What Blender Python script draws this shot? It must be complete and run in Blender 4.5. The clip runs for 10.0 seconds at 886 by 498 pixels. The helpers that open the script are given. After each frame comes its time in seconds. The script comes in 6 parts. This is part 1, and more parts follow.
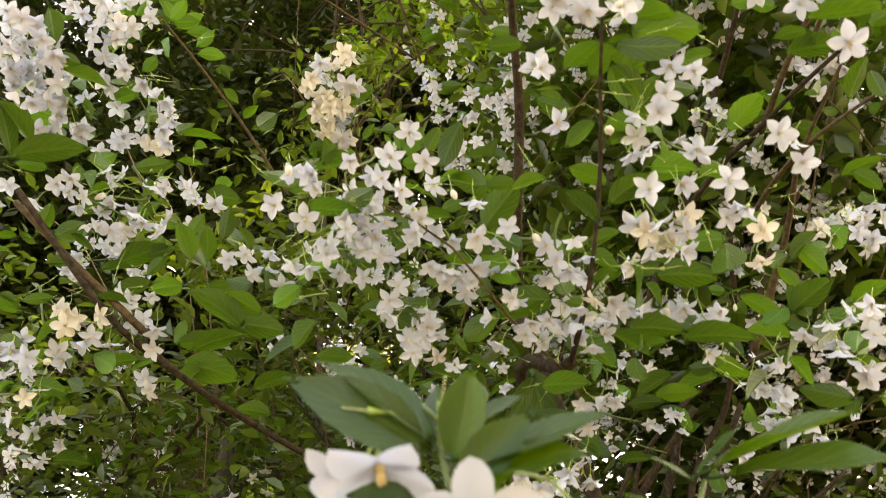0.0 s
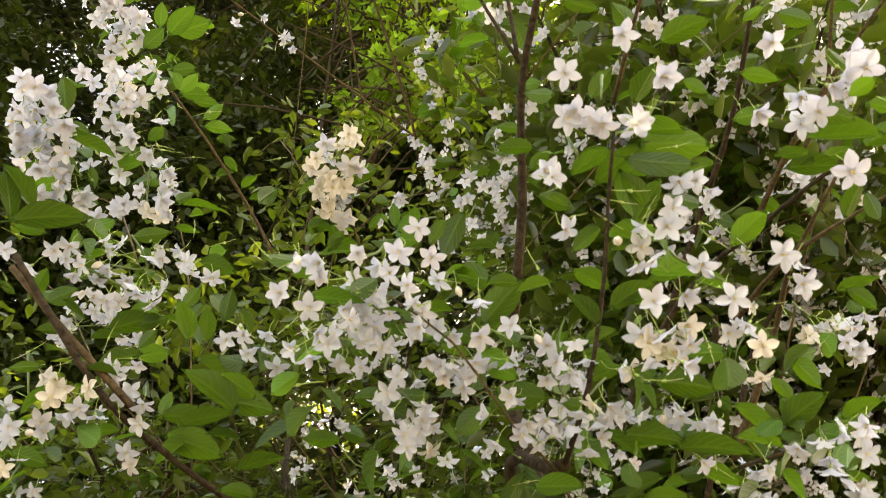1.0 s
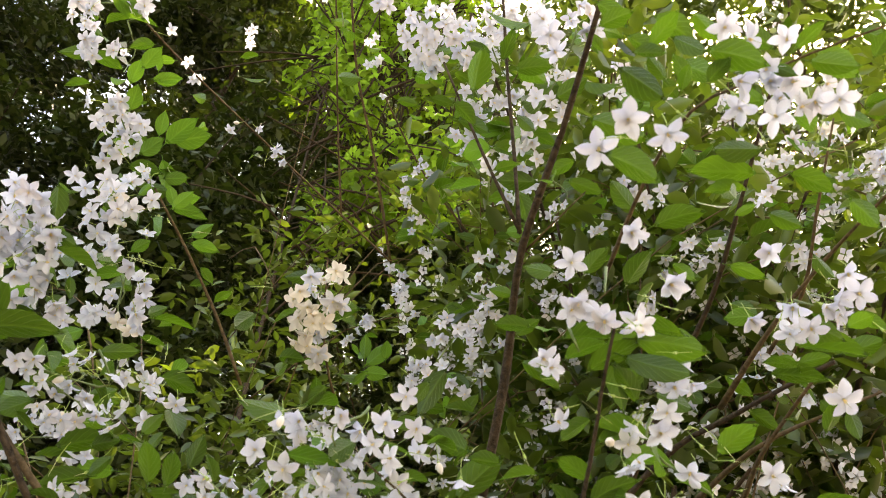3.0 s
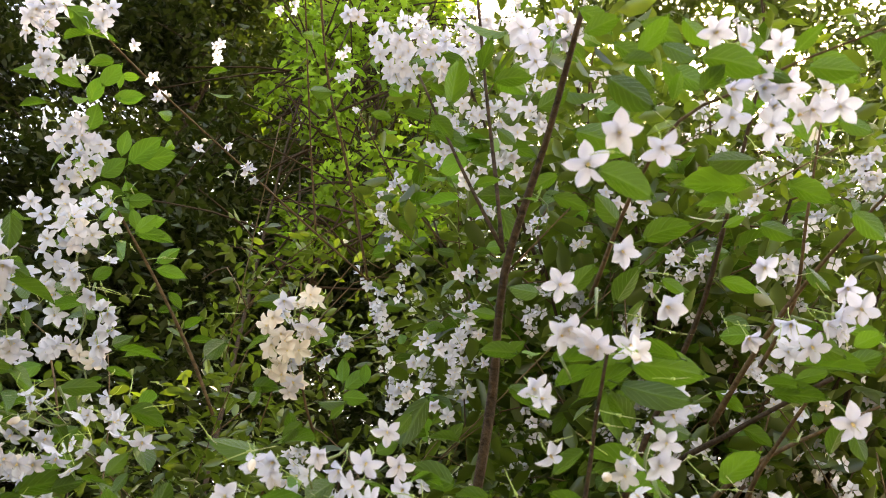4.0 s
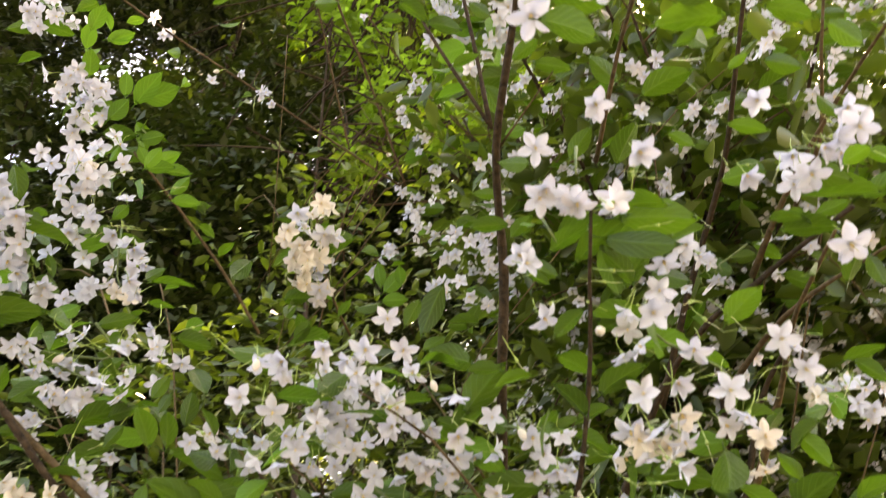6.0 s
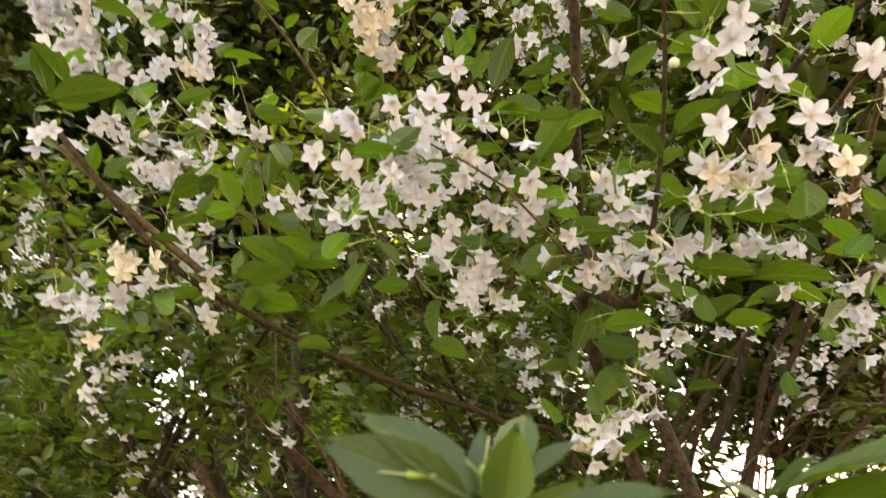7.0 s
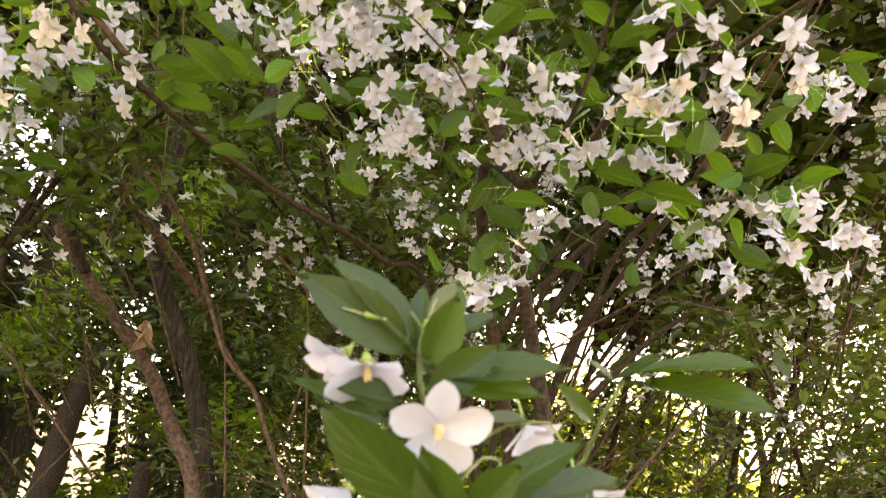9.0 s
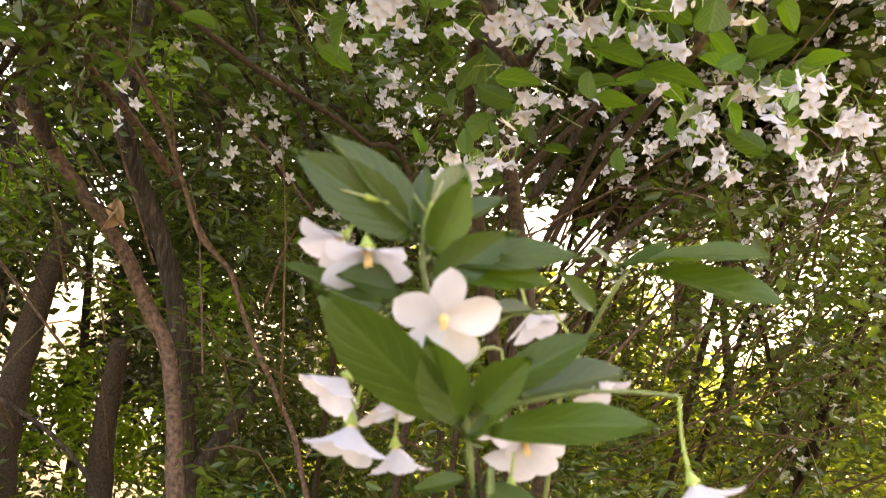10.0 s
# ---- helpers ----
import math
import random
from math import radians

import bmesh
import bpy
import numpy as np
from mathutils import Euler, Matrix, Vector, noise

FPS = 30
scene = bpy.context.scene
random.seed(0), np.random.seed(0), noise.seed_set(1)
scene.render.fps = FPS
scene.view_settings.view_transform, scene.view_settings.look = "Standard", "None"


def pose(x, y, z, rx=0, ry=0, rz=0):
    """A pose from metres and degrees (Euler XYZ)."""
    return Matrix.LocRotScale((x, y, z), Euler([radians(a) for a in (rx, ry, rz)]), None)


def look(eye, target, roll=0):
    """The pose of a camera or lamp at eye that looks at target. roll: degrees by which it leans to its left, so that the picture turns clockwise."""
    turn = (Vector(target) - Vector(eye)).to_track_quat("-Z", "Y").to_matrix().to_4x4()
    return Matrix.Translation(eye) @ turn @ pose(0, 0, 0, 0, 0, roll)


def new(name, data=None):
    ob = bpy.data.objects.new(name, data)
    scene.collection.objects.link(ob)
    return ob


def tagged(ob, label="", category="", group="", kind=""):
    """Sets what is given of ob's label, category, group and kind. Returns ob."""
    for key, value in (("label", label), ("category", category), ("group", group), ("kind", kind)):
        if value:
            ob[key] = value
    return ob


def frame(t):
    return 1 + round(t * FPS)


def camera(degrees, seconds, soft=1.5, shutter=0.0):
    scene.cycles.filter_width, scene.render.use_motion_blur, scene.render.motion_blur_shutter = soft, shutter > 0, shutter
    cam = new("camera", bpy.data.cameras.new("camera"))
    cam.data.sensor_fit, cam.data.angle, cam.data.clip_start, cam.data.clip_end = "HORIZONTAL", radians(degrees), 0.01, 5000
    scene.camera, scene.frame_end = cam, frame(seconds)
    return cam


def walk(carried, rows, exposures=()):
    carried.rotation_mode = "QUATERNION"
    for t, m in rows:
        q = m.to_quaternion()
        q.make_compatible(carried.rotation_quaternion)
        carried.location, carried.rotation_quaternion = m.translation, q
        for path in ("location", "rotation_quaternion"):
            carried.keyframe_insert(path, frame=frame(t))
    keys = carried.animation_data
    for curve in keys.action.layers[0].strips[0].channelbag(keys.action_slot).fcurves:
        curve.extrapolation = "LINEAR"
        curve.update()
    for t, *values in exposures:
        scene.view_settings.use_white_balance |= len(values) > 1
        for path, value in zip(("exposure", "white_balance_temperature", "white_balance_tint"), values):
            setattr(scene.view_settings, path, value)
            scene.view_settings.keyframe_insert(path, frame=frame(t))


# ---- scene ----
from mathutils import geometry

cam = camera(56.6, 10.0, soft=0.6, shutter=0.3)
EXPOSURE = 3.19
PATH = [
    (0, (0.024, 0.011, 1.592), (0.082, 1.615, 2.786), -4.9),
    (0.5, (0.007, -0.019, 1.604), (0.088, 1.555, 2.836), -4.0),
    (1, (-0.001, -0.012, 1.616), (0.123, 1.501, 2.918), -3.3),
    (1.5, (-0.014, -0.004, 1.626), (0.151, 1.442, 2.999), -2.1),
    (2, (-0.024, -0.032, 1.642), (0.164, 1.363, 3.063), -0.7),
    (2.5, (-0.038, -0.046, 1.656), (0.171, 1.321, 3.102), 0.1),
    (3, (-0.043, -0.044, 1.667), (0.183, 1.288, 3.141), 0.4),
    (4.5, (-0.041, -0.016, 1.716), (0.254, 1.287, 3.204), -4.9),
    (5, (-0.053, -0.024, 1.715), (0.233, 1.3, 3.186), -6.7),
    (5.2, (-0.054, -0.024, 1.717), (0.223, 1.312, 3.179), -7.2),
    (6.3, (0.069, -0.008, 1.678), (-0.007, 1.563, 2.913), -4.7),
    (6.5, (0.078, -0.01, 1.675), (-0.116, 1.625, 2.811), -4.6),
    (7, (0.04, 0.006, 1.667), (-0.086, 1.773, 2.596), -4.0),
    (7.5, (0.014, -0.02, 1.667), (0.104, 1.812, 2.463), -1.4),
    (8, (0.016, -0.056, 1.667), (0.176, 1.805, 2.381), 2.0),
    (8.5, (0.005, -0.073, 1.667), (0.167, 1.814, 2.311), 4.4),
    (9, (-0.006, -0.064, 1.665), (0.197, 1.851, 2.204), 5.2),
    (9.5, (-0.019, -0.053, 1.664), (0.239, 1.889, 2.068), 5.3),
    (10, (-0.017, -0.036, 1.669), (0.285, 1.922, 1.937), 5.6),
]
walk(cam, [(t, look(eye, target, roll)) for t, eye, target, roll in PATH],
     exposures=[(0, EXPOSURE + 0.12, 12400, 12), (4, EXPOSURE, 9500, 16), (5, EXPOSURE, 9600, 17), (6.5, EXPOSURE + 0.22, 11600, 18), (7.5, EXPOSURE + 0.24, 13800, 17), (8.5, EXPOSURE + 0.27, 11900, 19), (10, EXPOSURE + 0.31, 11400, 23)])
cam.data.dof.use_dof, cam.data.dof.focus_distance, cam.data.dof.aperture_fstop = True, 1.6, 15.5

# ---- light ----
world = bpy.data.worlds.new("sky")
scene.world = world
world.use_nodes = True
wn = world.node_tree
sky = wn.nodes.new("ShaderNodeTexSky")
sky.sky_type, sky.sun_disc = "NISHITA", False
SUN_AZIMUTH, SUN_HEIGHT = 46.0, 54.0      # degrees to the right of +y, degrees up
sky.sun_elevation, sky.sun_rotation = radians(SUN_HEIGHT), radians(SUN_AZIMUTH)
sky.air_density, sky.dust_density, sky.ozone_density = 1.0, 2.5, 1.0
wn.nodes["Background"].inputs["Strength"].default_value = 0.15
wn.links.new(sky.outputs[0], wn.nodes["Background"].inputs["Color"])
sun = new("sun", bpy.data.lights.new("sun", "SUN"))
sun.data.energy, sun.data.angle, sun.data.color = 2.2, radians(0.6), (1.0, 0.945, 0.84)
sun_way = Vector((math.sin(radians(SUN_AZIMUTH)) * math.cos(radians(SUN_HEIGHT)),
                  math.cos(radians(SUN_AZIMUTH)) * math.cos(radians(SUN_HEIGHT)), math.sin(radians(SUN_HEIGHT))))
sun.matrix_world = look(sun_way * 30, (0, 0, 0))


# ---- materials ----
def material(name):
    m = bpy.data.materials.new(name)
    m.use_nodes = True
    t = m.node_tree
    return m, t, t.nodes["Principled BSDF"], t.nodes["Material Output"]


def node(t, kind, **values):
    n = t.nodes.new(kind)
    for k, v in values.items():
        if k in n.inputs:
            n.inputs[k].default_value = v
    return n


def ramp(t, source, stops):
    r = t.nodes.new("ShaderNodeValToRGB")
    e = r.color_ramp.elements
    while len(e) < len(stops):
        e.new(0.5)
    for el, (p, c) in zip(e, stops):
        el.position, el.color = p, (*c, 1)
    t.links.new(source, r.inputs[0])
    return r.outputs[0]


def mix(t, factor, a, b, blend="MIX"):
    n = t.nodes.new("ShaderNodeMix")
    n.data_type, n.blend_type = "RGBA", blend
    for socket, v in ((n.inputs[0], factor), (n.inputs[6], a), (n.inputs[7], b)):
        if isinstance(v, (int, float)):
            socket.default_value = v
        elif isinstance(v, tuple):
            socket.default_value = (*v, 1)
        else:
            t.links.new(v, socket)
    return n.outputs[2]


def calc(t, op, a, b=0.0, clamp=False):
    n = t.nodes.new("ShaderNodeMath")
    n.operation, n.use_clamp = op, clamp
    for socket, v in zip(n.inputs, (a, b)):
        if isinstance(v, (int, float)):
            socket.default_value = v
        else:
            t.links.new(v, socket)
    return n.outputs[0]


def noise_at(t, scale, detail=3.0, rough=0.55, where="Object"):
    c = t.nodes.new("ShaderNodeTexCoord")
    n = node(t, "ShaderNodeTexNoise", Scale=scale, Detail=detail, Roughness=rough)
    t.links.new(c.outputs[where], n.inputs["Vector"])
    return n.outputs[0]


def bumped(t, height, shader, strength, distance=0.002):
    b = node(t, "ShaderNodeBump", Strength=strength, Distance=distance)
    t.links.new(height, b.inputs["Height"])
    t.links.new(b.outputs[0], shader.inputs["Normal"])


def translucent(t, shader, out, colour, share):
    """Lets light through a thin blade: part of it scatters out on the far side."""
    tr = t.nodes.new("ShaderNodeBsdfTranslucent")
    if isinstance(colour, tuple):
        tr.inputs[0].default_value = (*colour, 1)
    else:
        t.links.new(colour, tr.inputs[0])
    ms = t.nodes.new("ShaderNodeMixShader")
    ms.inputs[0].default_value = share
    t.links.new(shader.outputs[0], ms.inputs[1])
    t.links.new(tr.outputs[0], ms.inputs[2])
    t.links.new(ms.outputs[0], out.inputs[0])


def leaf_material(name, dark, light, through_colour, share=0.38, rough=0.42, per="object", veins=True, gloss=0.28, relief=1.0):
    m, t, p, out = material(name)
    if per == "object":
        rnd = t.nodes.new("ShaderNodeObjectInfo").outputs["Random"]
    else:
        rnd = t.nodes.new("ShaderNodeNewGeometry").outputs["Random Per Island"]
    base = mix(t, rnd, dark, light)
    blotch = noise_at(t, 60.0)
    base = mix(t, calc(t, "MULTIPLY", blotch, 0.35), base, tuple(c * 0.55 for c in dark))
    other = calc(t, "FRACT", calc(t, "MULTIPLY", rnd, 7.37))
    thru = mix(t, calc(t, "POWER", other, 1.8), tuple(c * 0.5 for c in through_colour), through_colour)
    if veins:
        uv = t.nodes.new("ShaderNodeUVMap")
        sep = t.nodes.new("ShaderNodeSeparateXYZ")
        t.links.new(uv.outputs[0], sep.inputs[0])
        side = calc(t, "ABSOLUTE", calc(t, "SUBTRACT", sep.outputs[1], 0.5))
        mid = calc(t, "SUBTRACT", 1.0, calc(t, "MULTIPLY", side, 13.0), True)
        wave = calc(t, "SINE", calc(t, "MULTIPLY", calc(t, "SUBTRACT", sep.outputs[0], calc(t, "MULTIPLY", side, 0.75)), 44.0))
        rib = calc(t, "POWER", calc(t, "MAXIMUM", wave, 0.0), 6.0)
        vein = calc(t, "MAXIMUM", mid, calc(t, "MULTIPLY", rib, 0.55), True)
        base = mix(t, calc(t, "MULTIPLY", vein, 0.30 * relief), base, tuple(min(1, c * 2.3 + 0.03) for c in light))
        thru = mix(t, calc(t, "MULTIPLY", vein, 0.3 * relief), thru, tuple(c * 0.5 for c in through_colour))
        bumped(t, calc(t, "SUBTRACT", calc(t, "MULTIPLY", blotch, 0.4), vein), p, 0.5 * relief, 0.002)
    t.links.new(base, p.inputs["Base Color"])
    p.inputs["Roughness"].default_value = rough
    p.inputs["Specular IOR Level"].default_value = gloss
    translucent(t, p, out, thru, share)
    return m


LEAF = leaf_material("snowbell_leaf", (0.015, 0.036, 0.004), (0.056, 0.116, 0.010), (0.165, 0.36, 0.018), 0.32, 0.38, gloss=0.30)
LEAF_YOUNG = leaf_material("young_leaf", (0.042, 0.115, 0.011), (0.09, 0.22, 0.026), (0.20, 0.43, 0.03), 0.40)
LEAF_NEAR = leaf_material("near_leaf", (0.012, 0.032, 0.004), (0.030, 0.066, 0.008), (0.15, 0.31, 0.012), 0.28, 0.34, gloss=0.4, relief=0.55)
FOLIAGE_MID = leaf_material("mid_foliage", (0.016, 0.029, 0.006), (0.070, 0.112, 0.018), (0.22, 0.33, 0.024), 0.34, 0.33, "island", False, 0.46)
# evergreen leaves; also the hedge's shaded half, darkened by colour
FOLIAGE_DARK = leaf_material("evergreen_shade_foliage", (0.016, 0.026, 0.009), (0.046, 0.066, 0.017), (0.09, 0.14, 0.012), 0.22, 0.4, "island", False)
FOLIAGE_CANOPY = leaf_material("canopy_foliage", (0.018, 0.032, 0.006), (0.052, 0.080, 0.014), (0.13, 0.20, 0.016), 0.28, 0.4, "island", False)
# fresh leaves, also used where sun patches are put into the colour
FOLIAGE_FRESH_SUN = leaf_material("fresh_sun_foliage", (0.045, 0.088, 0.008), (0.115, 0.20, 0.016), (0.45, 0.74, 0.06), 0.50, 0.45, "island", False)
# brighter, yellower leaf: sunlight is put into the colour
FOLIAGE_SUN_TONED = leaf_material("sunlit_foliage", (0.06, 0.11, 0.012), (0.15, 0.22, 0.025), (0.62, 0.72, 0.08), 0.5, 0.5, "island", False)


PETAL, t, p, out = material("white_petal")
rnd = t.nodes.new("ShaderNodeObjectInfo").outputs["Random"]
tone = mix(t, calc(t, "POWER", rnd, 5.0), (0.545, 0.565, 0.665), (0.63, 0.575, 0.56))
tone = mix(t, calc(t, "MULTIPLY", noise_at(t, 140.0), 0.25), tone, (0.57, 0.56, 0.58))
t.links.new(tone, p.inputs["Base Color"])
p.inputs["Roughness"].default_value = 0.6
bumped(t, noise_at(t, 420.0), p, 0.25, 0.0006)
translucent(t, p, out, (0.60, 0.61, 0.69), 0.42)

PETAL_FAR, t, p, out = material("far_petal")
rnd = t.nodes.new("ShaderNodeNewGeometry").outputs["Random Per Island"]
t.links.new(mix(t, rnd, (0.545, 0.565, 0.665), (0.62, 0.59, 0.60)), p.inputs["Base Color"])
p.inputs["Roughness"].default_value = 0.6
translucent(t, p, out, (0.60, 0.61, 0.68), 0.4)

# warm sunlight on some flowers, put into the petal colour; also buds
PETAL_SUNLIT_CREAM, t, p, out = material("sunlit_cream_petal")
tone = mix(t, noise_at(t, 110.0), (0.67, 0.63, 0.585), (0.69, 0.615, 0.535))
t.links.new(tone, p.inputs["Base Color"])
p.inputs["Roughness"].default_value = 0.6
translucent(t, p, out, (0.76, 0.69, 0.61), 0.4)


def plain(name, a, b, scale, rough=0.6, bump=0.0, where="Object", detail=4.0, gloss=0.5):
    m, t, p, out = material(name)
    n = noise_at(t, scale, detail, 0.6, where)
    t.links.new(ramp(t, n, ((0.3, a), (0.7, b))), p.inputs["Base Color"])
    p.inputs["Roughness"].default_value = rough
    p.inputs["Specular IOR Level"].default_value = gloss
    if bump:
        bumped(t, n, p, bump, 0.004)
    return m


ANTHER = plain("yellow_anther", (0.74, 0.52, 0.22), (0.88, 0.72, 0.42), 300.0)
CALYX = plain("green_calyx", (0.16, 0.26, 0.05), (0.30, 0.38, 0.10), 200.0)
STYLE = plain("pale_style", (0.30, 0.34, 0.14), (0.50, 0.50, 0.28), 200.0)
BARK = plain("brown_bark", (0.012, 0.008, 0.005), (0.062, 0.040, 0.024), 150.0, 0.8, 1.0, gloss=0.15)
TWIG = plain("twig_bark", (0.036, 0.023, 0.011), (0.12, 0.078, 0.040), 140.0, 0.85, 0.7, gloss=0.2)
GREEN_STEM = plain("green_stem", (0.05, 0.085, 0.018), (0.12, 0.16, 0.045), 120.0, 0.5)
TRUNK, t, p, out = material("ridged_bark")
where = t.nodes.new("ShaderNodeTexCoord")
stretch = node(t, "ShaderNodeMapping", Scale=(1.0, 1.0, 0.12))
t.links.new(where.outputs["Object"], stretch.inputs["Vector"])
ridge = node(t, "ShaderNodeTexNoise", Scale=110.0, Detail=6.0, Roughness=0.65)
t.links.new(stretch.outputs[0], ridge.inputs["Vector"])
patch = noise_at(t, 9.0, 5.0)
tone = ramp(t, ridge.outputs[0], ((0.34, (0.016, 0.012, 0.009)), (0.54, (0.060, 0.046, 0.036)), (0.76, (0.19, 0.15, 0.12))))
t.links.new(mix(t, calc(t, "MULTIPLY", patch, 0.7), tone, (0.032, 0.024, 0.017)), p.inputs["Base Color"])
p.inputs["Roughness"].default_value = 0.9
p.inputs["Specular IOR Level"].default_value = 0.12
bumped(t, ridge.outputs[0], p, 1.0, 0.008)
DEAD = plain("dead_leaf", (0.26, 0.16, 0.09), (0.42, 0.29, 0.18), 60.0, 0.75, 0.5)
SOIL = plain("ground_litter", (0.07, 0.055, 0.030), (0.20, 0.17, 0.09), 3.0, 0.9, 0.5, "Object", 10.0)
RED_BARK = plain("reddish_bark", (0.032, 0.020, 0.015), (0.17, 0.105, 0.076), 90.0, 0.85, 0.7, gloss=0.2)
ASSUMED_PAVING = plain("assumed_paving", (0.42, 0.40, 0.36), (0.58, 0.56, 0.52), 2.0, 0.85, 0.2)
FENCE = plain("green_paint", (0.010, 0.16, 0.11), (0.02, 0.22, 0.15), 30.0, 0.4)


# ---- mesh kit ----
def part(name, bm, mats, parent=None, label=""):
    me = bpy.data.meshes.new(name)
    bm.to_mesh(me)
    bm.free()
    for m in mats if isinstance(mats, (list, tuple)) else [mats]:
        me.materials.append(m)
    for f in me.polygons:
        f.use_smooth = True
    ob = new(name, me)
    ob.parent = parent
    if label:
        ob["label"] = label
    return ob


def thing(name, label, category, group="", kind=""):
    return tagged(new(name), label, category, group, kind)


def spline(points, step):
    """Points evenly along a smooth curve through the waypoints."""
    p = [Vector(q) for q in points]
    p = [p[0] * 2 - p[1]] + p + [p[-1] * 2 - p[-2]]
    made = []
    for a, b, c, d in zip(p, p[1:], p[2:], p[3:]):
        n = max(2, int((c - b).length / step))
        for i in range(n):
            u = i / n
            made.append(0.5 * (2 * b + (c - a) * u + (2 * a - 5 * b + 4 * c - d) * u * u + (3 * b - a - 3 * c + d) * u ** 3))
    made.append(p[-2])
    return made


def tube(bm, points, r0, r1, sides=7, step=0.04, rough=0.0, mat=0):
    """A tapered, slightly knobbly stem through the waypoints."""
    line = spline(points, step)
    rings = []
    side = Vector((0.31, 0.2, 0.93))
    for i, q in enumerate(line):
        along = (line[min(i + 1, len(line) - 1)] - line[max(i - 1, 0)]).normalized()
        u = along.cross(side).normalized()
        if u.length < 0.5:
            u = along.orthogonal().normalized()
        v = along.cross(u)
        k = i / max(1, len(line) - 1)
        r = r0 + (r1 - r0) * k
        ring = []
        for j in range(sides):
            a = 2 * math.pi * j / sides
            w = 1 + rough * noise.noise(q * (0.35 / max(r, 0.002)) + Vector((j * 1.7, 0, 0)))
            ring.append(bm.verts.new(q + (u * math.cos(a) + v * math.sin(a)) * r * w))
        rings.append(ring)
    for a, b in zip(rings, rings[1:]):
        for j in range(sides):
            f = bm.faces.new((a[j], a[(j + 1) % sides], b[(j + 1) % sides], b[j]))
            f.material_index = mat
    for ring, flip in ((rings[0], True), (rings[-1], False)):
        f = bm.faces.new(ring[::-1] if flip else ring)
        f.material_index = mat
    return line


def stem(parent, name, points, r0, r1, mat, label="", rough=0.25, sides=8, step=0.03):
    bm = bmesh.new()
    tube(bm, points, r0, r1, sides, step, rough)
    return part(name, bm, mat, parent, label)


LEAF_OUTLINE = ((0.0, 0.0), (0.07, 0.24), (0.17, 0.58), (0.30, 0.88), (0.45, 1.0), (0.60, 0.95), (0.73, 0.74), (0.83, 0.46), (0.91, 0.21), (0.96, 0.09), (1.0, 0.0))


def profile(outline, u):
    """The half width at u along a blade, between the corners of its outline."""
    for (a, wa), (b, wb) in zip(outline, outline[1:]):
        if u <= b:
            return wa + (wb - wa) * (u - a) / (b - a)
    return 0.0


def blade(bm, length, width, fold=0.25, droop=0.15, wave=0.0, teeth=0.0, nu=8, mat=0, m=Matrix(), bend=0.0):
    """A leaf along +x from its base, face up, folded along the midrib, with a drawn-out tip; bend curves it sideways."""
    uv = bm.loops.layers.uv.verify()
    rows = []
    for i in range(nu + 1):
        u = i / nu
        w = width * 0.5 * profile(LEAF_OUTLINE, u)
        if teeth and i % 2:
            w *= 1 + teeth
        z = -droop * length * u * u
        row = []
        for v in (-1, -0.5, 0, 0.5, 1):
            if w == 0 and v != 0:
                continue
            zz = z + fold * abs(v) * w + wave * width * math.sin(u * 9 + v * 1.3) * abs(v)
            row.append((bm.verts.new(m @ Vector((u * length, v * w + bend * length * u * u, zz))), u, 0.5 + 0.5 * v))
        rows.append(row)
    for a, b in zip(rows, rows[1:]):
        if len(a) == 1 or len(b) == 1:
            one, many = (a, b) if len(a) == 1 else (b, a)
            for q, s in zip(many, many[1:]):
                tri = (one[0], q, s) if one is b else (one[0], s, q)
                faces = [tri]
                for tri in faces:
                    f = bm.faces.new([k[0] for k in tri])
                    f.material_index = mat
                    for loop, k in zip(f.loops, tri):
                        loop[uv].uv = (k[1], k[2])
        else:
            for j in range(len(a) - 1):
                quad = (a[j], b[j], b[j + 1], a[j + 1])
                f = bm.faces.new([k[0] for k in quad])
                f.material_index = mat
                for loop, k in zip(f.loops, quad):
                    loop[uv].uv = (k[1], k[2])


def aim(place, way, spin=0.0, size=1.0):
    """A pose whose +z points along way."""
    q = Vector(way).to_track_quat("Z", "Y").to_matrix().to_4x4()
    return Matrix.Translation(place) @ q @ pose(0, 0, 0, 0, 0, spin) @ Matrix.Scale(size, 4)


def petal_blade(bm, length, width, cup, curl, twist, m, nu=7, mat=0, blunt=False):
    """One petal along +x: narrow at its foot, widest past the middle, pointed, curling back at the tip."""
    outline = ((0.0, 0.48), (0.15, 0.66), (0.32, 0.90), (0.50, 1.0), (0.68, 0.90), (0.86, 0.57), (1.0, 0.0))
    if blunt:
        outline = ((0.0, 0.44), (0.2, 0.70), (0.42, 0.95), (0.62, 1.0), (0.80, 0.84), (0.93, 0.52), (1.0, 0.0))
    rows = []
    for i in range(nu + 1):
        u = i / nu
        w = profile(outline, u) * width * 0.5
        z = curl * length * (0.55 * u - 1.25 * u * u)
        row = []
        for v in ((-1, -0.45, 0, 0.45, 1) if w > 1e-6 else (0,)):
            zz = z + cup * abs(v) ** 1.6 * w - 0.05 * width * (1 - abs(v)) + twist * v * w * u
            row.append(bm.verts.new(m @ Vector((u * length, v * w, zz))))
        rows.append(row)
    for a, b in zip(rows, rows[1:]):
        if len(b) == 1:
            made = [bm.faces.new((a[q], b[0], a[q + 1])) for q in range(len(a) - 1)]
        else:
            made = [bm.faces.new((a[q], b[q], b[q + 1], a[q + 1])) for q in range(len(a) - 1)]
        for f in made:
            f.material_index = mat


